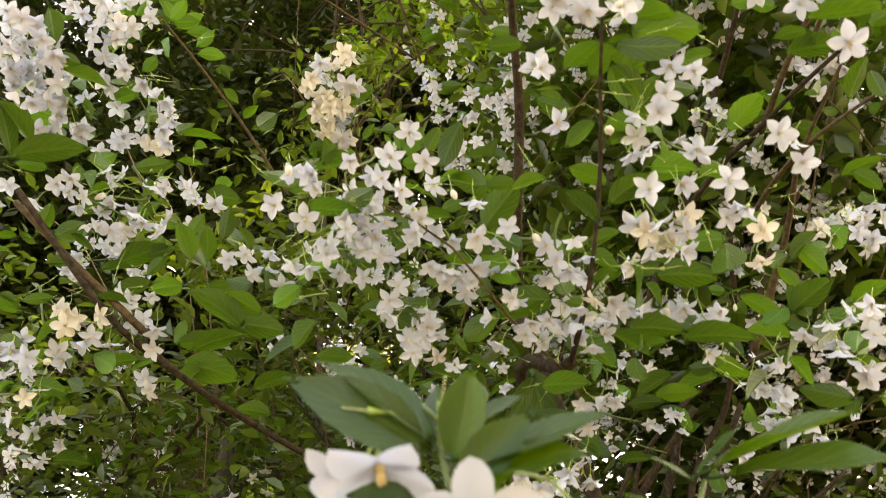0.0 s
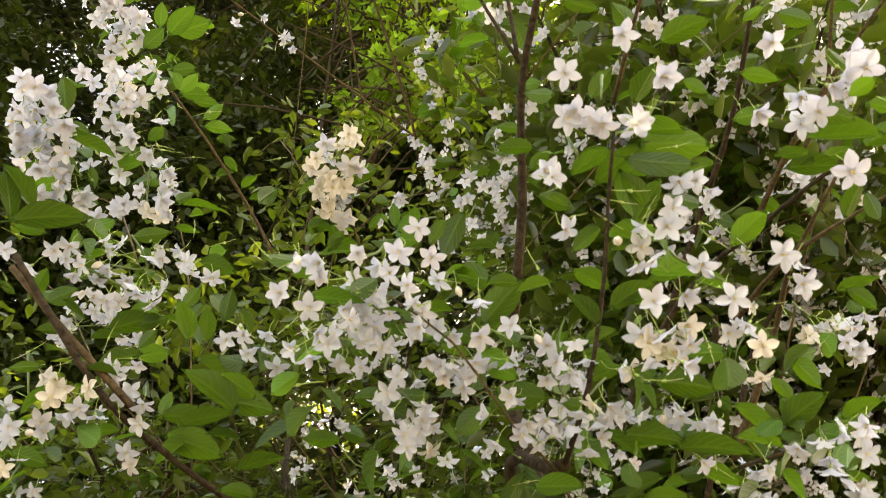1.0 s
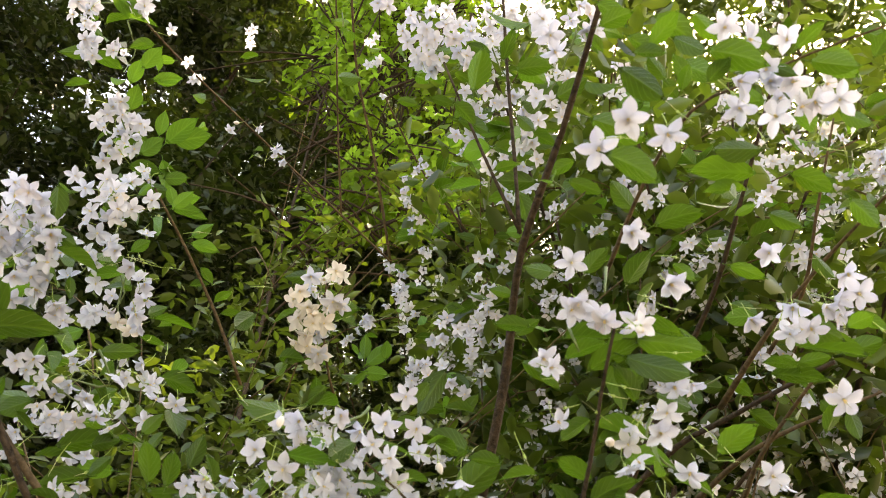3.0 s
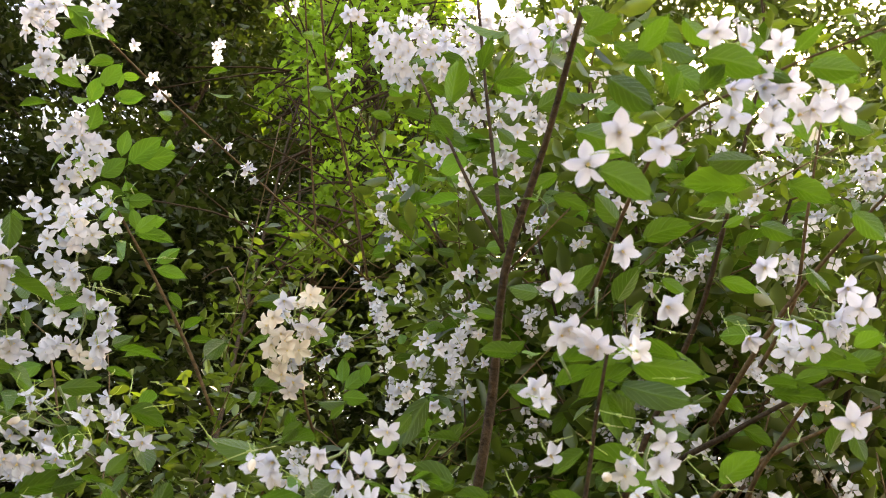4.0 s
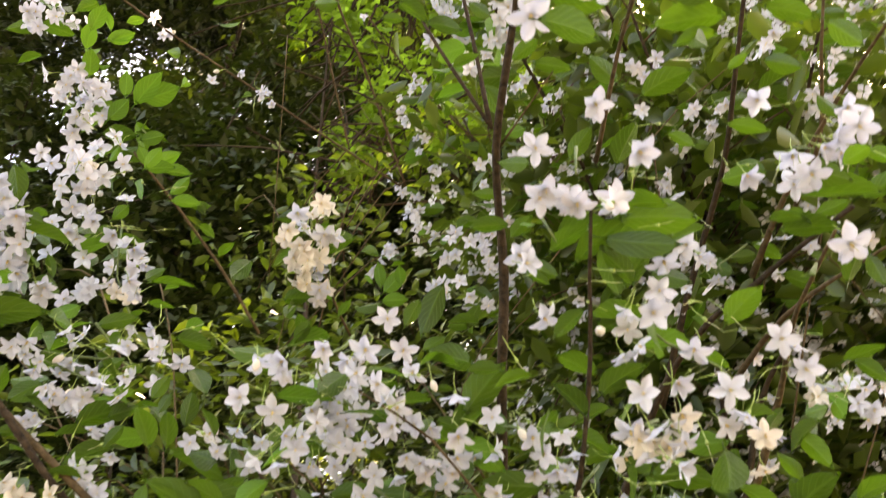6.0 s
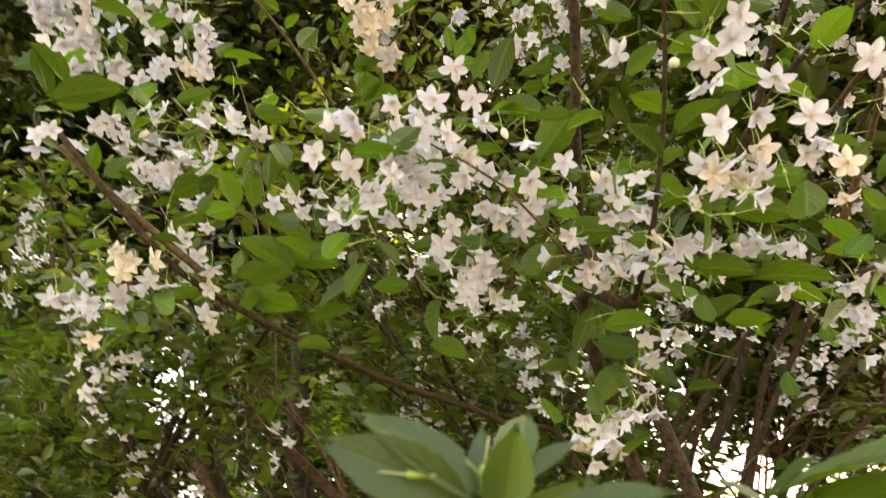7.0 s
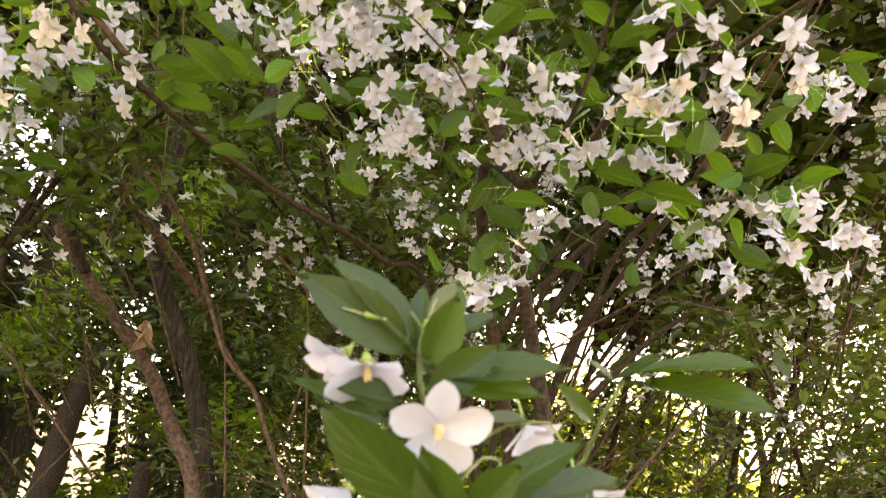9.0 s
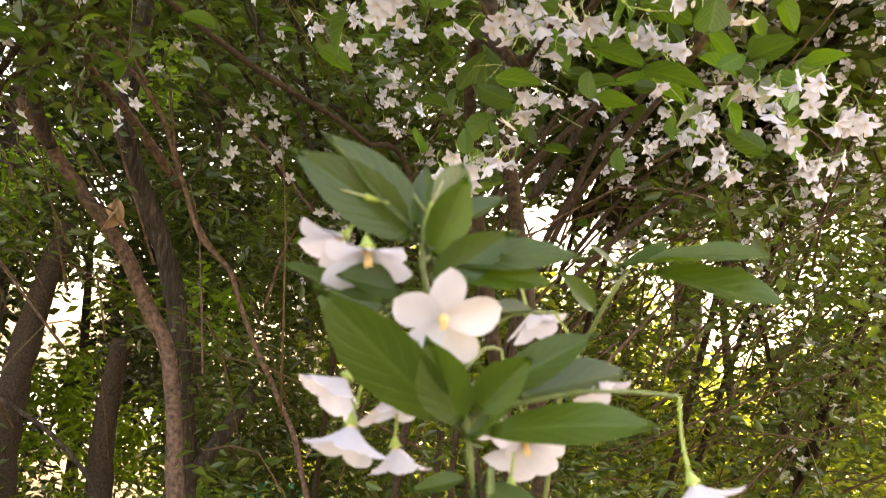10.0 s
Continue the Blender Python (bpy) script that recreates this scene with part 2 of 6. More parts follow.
def corolla(bm, openness, rng, petals=5, nu=6, mat=0):
    """Five pointed petals round +z; openness 0 is a bell, 1 a flat star. About 1 across."""
    for k in range(petals):
        a = 360 / petals * k + rng.uniform(-9, 9)
        lift = 78 * (1 - openness) + rng.uniform(-9, 9)
        m = pose(0, 0, 0, 0, 0, a) @ pose(0.045, 0, 0, rng.uniform(-10, 10), -lift, 0)
        petal_blade(bm, rng.uniform(0.46, 0.52), rng.uniform(0.285, 0.35), rng.uniform(0.15, 0.45), rng.uniform(0.05, 0.40), rng.uniform(-0.3, 0.3), m, nu, mat)
    ring = [bm.verts.new((math.cos(2 * math.pi * q / 10) * 0.09, math.sin(2 * math.pi * q / 10) * 0.09, 0.012)) for q in range(10)]
    hub = bm.verts.new((0, 0, -0.04))
    for q in range(10):
        bm.faces.new((hub, ring[q], ring[(q + 1) % 10])).material_index = mat


def stamens(bm, rng, count=7, mat=1):
    for k in range(count):
        a = 2 * math.pi * k / count
        foot = Vector((math.cos(a) * 0.02, math.sin(a) * 0.02, -0.02))
        top = Vector((math.cos(a) * 0.032, math.sin(a) * 0.032, rng.uniform(0.07, 0.12)))
        tube(bm, (foot, top), 0.009, 0.012, 4, 1.0, 0, mat)


def flower_mesh(name, openness, seed, petal, nu=6):
    """A whole snowbell: petals, yellow anthers, needle style, green calyx and its thin stalk."""
    rng = random.Random(seed)
    bm = bmesh.new()
    corolla(bm, openness, rng, 5, nu)
    stamens(bm, rng)
    tube(bm, ((0, 0, 0.02), (rng.uniform(-0.03, 0.03), 0, 0.38)), 0.010, 0.006, 3, 1.0, 0, 3)
    tube(bm, ((0, 0, -0.03), (0, 0, -0.08), (0, 0, -0.14)), 0.075, 0.03, 6, 0.1, 0, 2)
    tube(bm, ((0, 0, -0.12), (0.05, rng.uniform(-0.1, 0.1), -0.42), (0.0, 0.16, -0.75)), 0.016, 0.014, 4, 0.2, 0, 2)
    me = bpy.data.meshes.new(name)
    bm.to_mesh(me)
    bm.free()
    for mm in (petal, ANTHER, CALYX, STYLE):
        me.materials.append(mm)
    for f in me.polygons:
        f.use_smooth = True
    return me


def bud_mesh():
    bm = bmesh.new()
    tube(bm, ((0, 0, 0.0), (0, 0, 0.08), (0, 0, 0.22), (0, 0, 0.36), (0, 0, 0.42)), 0.11, 0.10, 7, 0.05, 0, 0)
    for v in bm.verts:
        k = max(0.15, math.sin(math.pi * min(1, (v.co.z + 0.1) / 0.58)))
        v.co.x *= k * 1.25
        v.co.y *= k * 1.25
    tube(bm, ((0, 0, 0.02), (0, 0, -0.1)), 0.07, 0.03, 6, 0.1, 0, 1)
    tube(bm, ((0, 0, -0.08), (0.05, 0.05, -0.4), (0, 0.16, -0.75)), 0.016, 0.014, 4, 0.2, 0, 1)
    me = bpy.data.meshes.new("bud")
    bm.to_mesh(me)
    bm.free()
    me.materials.append(PETAL_SUNLIT_CREAM)
    me.materials.append(CALYX)
    for f in me.polygons:
        f.use_smooth = True
    return me


FLOWERS = [flower_mesh("flower", o, 10 + i, PETAL) for i, o in enumerate((0.94, 0.84, 0.74, 0.90, 0.66, 0.56, 0.80, 0.42, 0.87, 0.70))]
BELLS = [flower_mesh("flower", o, 60 + i, PETAL) for i, o in enumerate((0.62, 0.48, 0.70, 0.38, 0.55, 0.78))]
SUNLIT_CREAMS = [flower_mesh("flower", o, 40 + i, PETAL_SUNLIT_CREAM) for i, o in enumerate((0.95, 0.8, 0.6))]
BUD = bud_mesh()


def needle_mesh(seed):
    """A spent flower: its stalk, the small cup and the long thin style."""
    rng = random.Random(seed)
    bm = bmesh.new()
    bend = rng.uniform(-0.12, 0.12)
    tube(bm, ((0, 0.1, -0.7), (0.02, 0.04, -0.35), (0, 0, 0)), 0.015, 0.018, 4, 0.3, 0, 0)
    tube(bm, ((0, 0, -0.02), (0, 0, 0.05), (0, 0, 0.12)), 0.035, 0.060, 6, 0.06, 0, 0)
    tube(bm, ((0, 0, 0.1), (bend * 0.4, 0, 0.4), (bend, 0, 0.75)), 0.011, 0.007, 4, 0.2, 0, 1)
    me = bpy.data.meshes.new("spent_flower")
    bm.to_mesh(me)
    bm.free()
    me.materials.append(CALYX)
    me.materials.append(STYLE)
    return me


NEEDLES = [needle_mesh(200 + i) for i in range(3)]


def leaf_mesh(length_ratio, seed, mat, teeth=0.05):
    rng = random.Random(seed)
    bm = bmesh.new()
    blade(bm, 1.0, length_ratio, rng.uniform(0.15, 0.75), rng.uniform(0.0, 0.36), rng.uniform(0.01, 0.06), teeth, 14, 0, pose(0.06, 0, 0), rng.uniform(-0.12, 0.12))
    tube(bm, ((-0.06, 0, 0.0), (0.1, 0, 0.0)), 0.012, 0.010, 4, 1.0, 0, 0)
    me = bpy.data.meshes.new("leaf")
    bm.to_mesh(me)
    bm.free()
    me.materials.append(mat)
    for f in me.polygons:
        f.use_smooth = True
    return me


LEAVES = [leaf_mesh(r, 70 + i, LEAF) for i, r in enumerate((0.43, 0.48, 0.39, 0.52, 0.45, 0.47, 0.41, 0.50))]
YOUNG = [leaf_mesh(r, 90 + i, LEAF_YOUNG) for i, r in enumerate((0.48, 0.56, 0.52, 0.46))]
NEAR = [leaf_mesh(r, 120 + i, LEAF_NEAR, 0.06) for i, r in enumerate((0.32, 0.37, 0.34, 0.30))]
BROAD = [leaf_mesh(r, 140 + i, LEAF_NEAR, 0.06) for i, r in enumerate((0.46, 0.52, 0.43))]
R = random.Random(5)
FACING = Vector((-0.08, -0.46, -0.89))     # snowbells hang, and open downwards and out of the shrub


def set_piece(name, me, parent, m):
    ob = new(name, me)
    ob.parent = parent
    ob.matrix_basis = m
    return ob


def blossoms(parent, size, places, spread=0.42, sunlit_cream=0.0, twig=True, leafy=0.75, face=None, paired=0.6):
    """Single flowers on one raceme, with the twig that carries them."""
    front = Vector(face) if face else FACING
    for q in places:
        way = (front + Vector((R.gauss(0, spread), R.gauss(0, spread), R.gauss(0, spread)))).normalized()
        me = R.choice(SUNLIT_CREAMS) if R.random() < sunlit_cream else R.choice(BELLS if face else FLOWERS)
        if R.random() < 0.03:
            me = BUD
        set_piece("flower", me, parent, aim(q, way, R.uniform(0, 72), size * R.uniform(0.82, 1.04)))
        if R.random() < paired:
            beside = Vector(q) + Vector((R.gauss(0, 0.013), R.uniform(0.004, 0.022), R.gauss(0.004, 0.013)))
            turn = (front + Vector((R.gauss(0, 0.7), R.gauss(0, 0.6), R.gauss(0, 0.6)))).normalized()
            set_piece("flower", me if me is not BUD else R.choice(FLOWERS), parent, aim(beside, turn, R.uniform(0, 72), size * R.uniform(0.8, 1.0)))
        if R.random() < 0.3:
            off = Vector((R.gauss(0, 0.020), R.gauss(0.005, 0.012), R.gauss(0.008, 0.020)))
            poke = Vector((R.gauss(0, 0.6), R.gauss(-0.35, 0.35), R.gauss(-0.45, 0.35))).normalized()
            set_piece("spent_flower", R.choice(NEEDLES), parent, aim(Vector(q) + off, poke, R.uniform(0, 360), 0.024 * R.uniform(0.8, 1.2)))
        if R.random() < leafy:
            a = R.uniform(0, 2 * math.pi)
            out_way = Vector((math.cos(a), 0.45 * math.sin(a) + 0.1, 0.8 * math.sin(a) - 0.1)).normalized()
            foot = Vector(q) + Vector((R.gauss(0, 0.02), R.uniform(0.02, 0.11), R.gauss(0.03, 0.03)))
            leaf(parent, foot, foot + out_way * R.uniform(0.032, 0.062), R.gauss(0, 45), R.random() < 0.16)
    if twig and len(places) > 2:
        row = sorted((Vector(q) for q in places), key=lambda q: -q.z)
        back = Vector((0.0, 0.5, 0.75)) * size * 0.7
        soft = [sum((row[j] for j in range(max(0, i - 2), min(len(row), i + 3))), Vector()) / (min(len(row), i + 3) - max(0, i - 2)) for i in range(0, len(row), 3)]
        run = [soft[0] + back]
        for q in soft[1:] + [None]:
            if q is not None and (q + back - run[-1]).length < 0.075:
                run.append(q + back)
                continue
            if len(run) > 1:
                stem(parent, "twig", run, 0.0015, 0.0009, GREEN_STEM, sides=5)
            run = [q + back] if q is not None else []


def spent_raceme(parent, place, count, reach=0.03):
    """A bunch of thin styles left where the flowers have dropped."""
    for k in range(count):
        off = Vector((R.gauss(0, reach), R.gauss(0, reach * 0.5), R.gauss(0, reach * 0.7)))
        poke = Vector((R.gauss(0, 0.7), R.gauss(-0.3, 0.3), R.gauss(-0.5, 0.4))).normalized()
        set_piece("spent_flower", R.choice(NEEDLES), parent, aim(Vector(place) + off, poke, R.uniform(0, 360), 0.025 * R.uniform(0.8, 1.3)))


def leaf(parent, base, tip, tilt=0.0, young=False, pool=None, face=(0.1, 0.40, 0.90)):
    """A leaf from its base to its tip; tilt turns its face about its length."""
    base, tip = Vector(base), Vector(tip)
    along = tip - base
    x = along.normalized()
    up = Vector(face)
    y = up.cross(x).normalized()
    z = x.cross(y)
    m = Matrix((x, y, z)).transposed().to_4x4()
    me = R.choice(pool or (YOUNG if young else LEAVES))
    return set_piece("leaf", me, parent, Matrix.Translation(base) @ m @ pose(0, 0, 0, tilt, 0, 0) @ Matrix.Scale(along.length, 4))


def dead_leaf(parent, base, tip, face=(0.2, -1, 0.1), bend=0.0):
    """A curled, dry brown leaf hanging from a twig."""
    base, tip = Vector(base), Vector(tip)
    bm = bmesh.new()
    blade(bm, 1.0, 0.44, 1.4, 0.45, 0.14, 0.0, 10, bend=bend)
    x = (tip - base).normalized()
    y = Vector(face).cross(x).normalized()
    ob = part("withered_leaf", bm, DEAD, parent, "dry curled orange-brown leaf")
    ob.matrix_basis = Matrix.Translation(base) @ Matrix((x, y, x.cross(y))).transposed().to_4x4() @ Matrix.Scale((tip - base).length, 4)


def leaf_cloud(name, parent, mat, centres, radius, count, size, slim=0.42, seed=1, label="", flat=0.35, droop=0.2, coarse=False):
    """Many small folded leaves gathered in clumps: one mesh. Coarse leaves, far off, have four corners."""
    g = np.random.default_rng(seed)
    c = np.array(centres, float)
    r = np.array(radius, float) if np.ndim(radius) else np.full(len(c), float(radius))
    weight = r ** 2 / (r ** 2).sum()
    pick = g.choice(len(c), count, p=weight)
    d = g.normal(size=(count, 3))
    d /= np.linalg.norm(d, axis=1)[:, None]
    sub = g.normal(size=(len(c), 14, 3))
    sub /= np.linalg.norm(sub, axis=2)[:, :, None]
    knot = sub[pick, g.integers(0, 14, count)] * g.uniform(0.35, 1.0, count)[:, None] ** 0.6
    pos = c[pick] + (knot + d * (g.uniform(0, 1, count) ** 0.7)[:, None] * 0.42) * r[pick][:, None]
    x = g.normal(size=(count, 3))
    x[:, 2] = x[:, 2] * flat - droop
    x /= np.linalg.norm(x, axis=1)[:, None]
    up = g.normal(size=(count, 3)) * 0.6 + np.array((0, -0.2, 1.0))
    y = np.cross(up, x)
    y /= np.linalg.norm(y, axis=1)[:, None]
    z = np.cross(x, y)
    s = size * g.uniform(0.6, 1.3, count)[:, None]
    w = s * slim * 0.5
    base, end = pos, pos + x * s - z * s * 0.14
    rim = []
    for side in (1, -1):
        for u, wide in ((0.28, 0.82), (0.62, 0.86)):
            rim.append(pos + x * s * u + side * y * w * wide + z * (w * 0.35 - s * 0.14 * u * u))
    if coarse:
        v = np.stack((base, pos + x * s * 0.48 + y * w * 1.22 + z * w * 0.3, end, pos + x * s * 0.48 - y * w * 1.22 + z * w * 0.3), 1).reshape(-1, 3)
        tri = np.arange(count * 4)
    else:
        v = np.stack((base, rim[0], rim[1], end, rim[3], rim[2]), 1).reshape(-1, 3)
        k = np.arange(count) * 6
        tri = np.stack((np.stack((k, k + 3, k + 2, k + 1), 1), np.stack((k, k + 5, k + 4, k + 3), 1)), 1).reshape(-1)
    me = bpy.data.meshes.new(name)
    me.vertices.add(len(v))
    me.vertices.foreach_set("co", v.reshape(-1).astype(np.float32))
    me.loops.add(len(tri))
    me.loops.foreach_set("vertex_index", tri.astype(np.int32))
    me.polygons.add(len(tri) // 4)
    me.polygons.foreach_set("loop_start", np.arange(0, len(tri), 4, dtype=np.int32))
    me.update(calc_edges=True)
    me.materials.append(mat)
    ob = new(name, me)
    ob.parent = parent
    ob["kind"] = "stuff"
    if label:
        ob["label"] = label
    return ob


def star_cloud(name, parent, places, size, seed):
    """Far snowbells: small five-pointed flowers joined into one mesh."""
    rng = random.Random(seed)
    verts, faces = [], []
    for q in places:
        m = aim(q, (FACING + Vector((rng.gauss(0, 0.5), rng.gauss(0, 0.5), rng.gauss(0, 0.4)))).normalized(), rng.uniform(0, 72), size * rng.uniform(0.75, 1.15))
        lift = rng.uniform(0.1, 1.0)
        for k in range(5):
            a = 2 * math.pi * k / 5 + rng.gauss(0, 0.14)
            up = lift + rng.gauss(0, 0.16)
            along = Vector((math.cos(a) * math.cos(up), math.sin(a) * math.cos(up), math.sin(up)))
            across = Vector((-math.sin(a), math.cos(a), rng.gauss(0, 0.2))) * rng.uniform(0.14, 0.19)
            reach = rng.uniform(0.44, 0.54)
            n = len(verts)
            mid = along * reach * 0.55
            verts += [m @ (along * 0.05), m @ (mid + across), m @ (along * reach - Vector((0, 0, 0.05))), m @ (mid - across)]
            faces.append((n, n + 1, n + 2, n + 3))
    me = bpy.data.meshes.new(name)
    me.from_pydata(verts, [], faces)
    me.materials.append(PETAL_FAR)
    ob = new(name, me)
    ob.parent = parent
    ob["kind"] = "stuff"
    return ob


# ---- the many-stemmed tree behind: trunks and limbs ----
grove_tree = thing("multi_stemmed_tree", "grey-brown tree with several slender trunks and small olive leaves", "tree")
stem(grove_tree, "trunk", [(-0.273, 2.260, 0.000), (-0.190, 2.130, 0.654), (-0.216, 2.149, 0.979), (-0.281, 2.217, 1.288), (-0.331, 2.241, 1.601), (-0.382, 2.231, 1.805), (-0.441, 2.207, 1.947), (-0.512, 2.169, 2.097), (-0.541, 2.135, 2.220), (-0.523, 2.093, 2.376), (-0.510, 2.042, 2.523)], 0.0433, 0.0215, TRUNK)
stem(grove_tree, "trunk", [(-0.297, 2.197, 0.000), (-0.240, 2.025, 0.891), (-0.269, 2.010, 1.271), (-0.332, 2.039, 1.604), (-0.397, 2.029, 1.726), (-0.462, 2.009, 1.847), (-0.535, 1.981, 1.936), (-0.615, 1.944, 2.032), (-0.678, 1.907, 2.114), (-0.708, 1.883, 2.169)], 0.0308, 0.0147, RED_BARK)
stem(grove_tree, "limb", [(-0.633, 1.912, 2.060), (-0.667, 1.843, 2.169), (-0.612, 1.796, 2.277)], 0.0126, 0.0094, TRUNK)
stem(grove_tree, "limb", [(-0.374, 2.103, 2.042), (-0.461, 2.014, 2.140), (-0.518, 1.933, 2.200), (-0.556, 1.860, 2.231), (-0.575, 1.781, 2.290), (-0.605, 1.698, 2.339)], 0.0134, 0.0082, RED_BARK)
stem(grove_tree, "limb", [(-0.175, 2.168, 0.350), (0.047, 2.020, 1.074), (0.003, 1.946, 1.403), (-0.067, 1.910, 1.554), (-0.121, 1.861, 1.652), (-0.168, 1.836, 1.748), (-0.200, 1.809, 1.823), (-0.265, 1.785, 1.882), (-0.318, 1.748, 2.004), (-0.377, 1.687, 2.133), (-0.480, 1.608, 2.238)], 0.0084, 0.0050, RED_BARK)
stem(grove_tree, "limb", [(-0.208, 1.898, 1.825), (-0.278, 1.830, 1.911), (-0.342, 1.794, 2.062), (-0.367, 1.728, 2.216)], 0.0055, 0.0026, RED_BARK)
stem(grove_tree, "limb", [(-0.026, 1.741, 1.954), (-0.080, 1.731, 2.008), (-0.140, 1.694, 2.068), (-0.198, 1.657, 2.114), (-0.237, 1.624, 2.176)], 0.0042, 0.0025, RED_BARK)
stem(grove_tree, "limb", [(-0.120, 1.959, 1.759), (-0.088, 1.900, 1.892), (-0.031, 1.833, 2.008)], 0.0047, 0.0022, RED_BARK)
stem(grove_tree, "limb", [(-0.383, 1.742, 2.230), (-0.394, 1.718, 2.295), (-0.416, 1.682, 2.377)], 0.0035, 0.0022, TRUNK)
stem(grove_tree, "trunk", [(-0.530, 2.428, 0.000), (-0.719, 2.456, 0.563), (-0.787, 2.524, 0.836), (-0.885, 2.711, 1.334), (-0.894, 2.833, 1.683), (-0.863, 2.928, 2.001)], 0.0659, 0.0362, BARK)
stem(grove_tree, "trunk", [(-0.420, 2.498, 0.000), (-0.503, 2.623, 0.531), (-0.543, 2.680, 0.798), (-0.611, 2.776, 1.279), (-0.608, 2.803, 1.638)], 0.0607, 0.0312, BARK)
stem(grove_tree, "limb", [(-0.320, 2.283, 0.350), (-0.413, 2.180, 0.941), (-0.320, 2.202, 1.231), (-0.231, 2.235, 1.375), (-0.139, 2.307, 1.541)], 0.0361, 0.0198, TRUNK)
stem(grove_tree, "limb", [(-0.380, 2.229, 0.350), (-0.335, 2.103, 0.967), (-0.453, 2.081, 1.258), (-0.526, 2.082, 1.357), (-0.609, 2.069, 1.428), (-0.711, 2.044, 1.489)], 0.0092, 0.0051, TRUNK)
stem(grove_tree, "limb", [(0.014, 2.112, 1.926), (-0.057, 2.095, 2.036), (-0.276, 2.020, 2.285)], 0.0123, 0.0062, TRUNK)
stem(grove_tree, "limb", [(0.342, 2.228, 2.261), (0.076, 2.151, 2.248), (-0.148, 2.024, 2.316), (-0.329, 1.883, 2.355)], 0.0112, 0.0049, TRUNK)
stem(grove_tree, "limb", [(-0.269, 1.640, 2.223), (-0.360, 1.537, 2.310), (-0.474, 1.433, 2.353)], 0.0059, 0.0032, TRUNK)
stem(grove_tree, "limb", [(0.052, 1.777, 2.170), (-0.137, 1.647, 2.245), (-0.242, 1.485, 2.353)], 0.0062, 0.0024, TRUNK)
stem(grove_tree, "limb", [(-0.090, 1.911, 2.034), (-0.194, 1.781, 2.129), (-0.302, 1.648, 2.179)], 0.0056, 0.0025, TRUNK)
stem(grove_tree, "limb", [(0.059, 1.833, 1.878), (-0.076, 1.733, 2.142), (-0.192, 1.615, 2.318), (-0.268, 1.521, 2.500)], 0.0053, 0.0025, TRUNK)
stem(grove_tree, "limb", [(-0.738, 1.966, 2.160), (-0.704, 1.955, 2.246), (-0.646, 1.945, 2.338)], 0.0154, 0.0103, TRUNK)
stem(grove_tree, "limb", [(-0.715, 1.688, 1.974), (-0.638, 1.716, 1.978), (-0.449, 1.780, 1.915)], 0.0031, 0.0018, TRUNK)
for tip, face, bend in (((-0.483, 1.892, 1.880), (0.9, -0.5, 0.1), 0.2), ((-0.455, 1.885, 1.892), (-0.8, -0.6, 0.1), -0.25), ((-0.468, 1.880, 1.902), (0.3, -0.9, -0.3), 0.3)):
    dead_leaf(grove_tree, (-0.472, 1.889, 1.961), tip, face, bend)
right_tree = thing("arching_tree", "dark arching stems of a multi-stemmed tree against bright sky", "tree")
stem(right_tree, "trunk", [(0.295, 1.643, 0.000), (0.190, 1.594, 1.269), (0.216, 1.513, 1.707), (0.265, 1.434, 1.920), (0.355, 1.336, 2.045), (0.447, 1.222, 2.146)], 0.0129, 0.0056, BARK)
stem(right_tree, "trunk", [(0.360, 1.631, 0.000), (0.322, 1.582, 1.282), (0.359, 1.487, 1.717), (0.399, 1.410, 1.887), (0.431, 1.329, 1.989), (0.514, 1.201, 2.137)], 0.0112, 0.0049, BARK)
stem(right_tree, "limb", [(0.392, 1.547, 2.006), (0.445, 1.512, 2.097), (0.475, 1.423, 2.181)], 0.0119, 0.0069, TRUNK)
stem(right_tree, "limb", [(0.418, 1.362, 1.814), (0.530, 1.305, 1.944), (0.652, 1.231, 2.029)], 0.0072, 0.0029, BARK)
stem(right_tree, "trunk", [(0.320, 1.637, 0.000), (0.267, 1.601, 1.362), (0.272, 1.498, 1.813), (0.283, 1.423, 1.962), (0.350, 1.323, 2.094)], 0.0095, 0.0043, BARK)
stem(right_tree, "limb", [(0.471, 1.548, 1.877), (0.558, 1.497, 2.012), (0.650, 1.433, 2.121)], 0.0056, 0.0028, BARK)
stem(right_tree, "trunk", [(0.399, 1.583, 0.000), (0.360, 1.494, 1.573), (0.447, 1.379, 2.038), (0.526, 1.297, 2.178), (0.538, 1.177, 2.283), (0.523, 1.050, 2.386)], 0.0105, 0.0047, BARK)
stem(right_tree, "trunk", [(0.359, 1.592, 0.000), (0.280, 1.505, 1.579), (0.358, 1.399, 2.052), (0.415, 1.345, 2.157), (0.522, 1.218, 2.222)], 0.0097, 0.0035, BARK)
stem(right_tree, "limb", [(0.539, 1.158, 2.208), (0.575, 1.067, 2.327), (0.604, 0.952, 2.367)], 0.0061, 0.0029, BARK)


# ---- the near snowbell shrub: hanging flowering branches ----
shrub = thing("snowbell_shrub", "tall snowbell shrub with white star flowers and toothed green leaves", "shrub")
b_main = stem(shrub, "branch", [(0.136, 0.831, 2.108), (0.134, 0.699, 2.160), (0.140, 0.623, 2.230), (0.133, 0.511, 2.292), (0.151, 0.396, 2.350), (0.159, 0.273, 2.390)], 0.0060, 0.0027, BARK)
stem(b_main, "twig", [(0.130, 0.497, 2.305), (0.084, 0.463, 2.395), (0.036, 0.424, 2.498)], 0.0021, 0.0013, BARK)
stem(b_main, "twig", [(0.129, 0.497, 2.306), (0.120, 0.461, 2.389), (0.110, 0.427, 2.461), (0.091, 0.352, 2.582)], 0.0025, 0.0016, BARK)
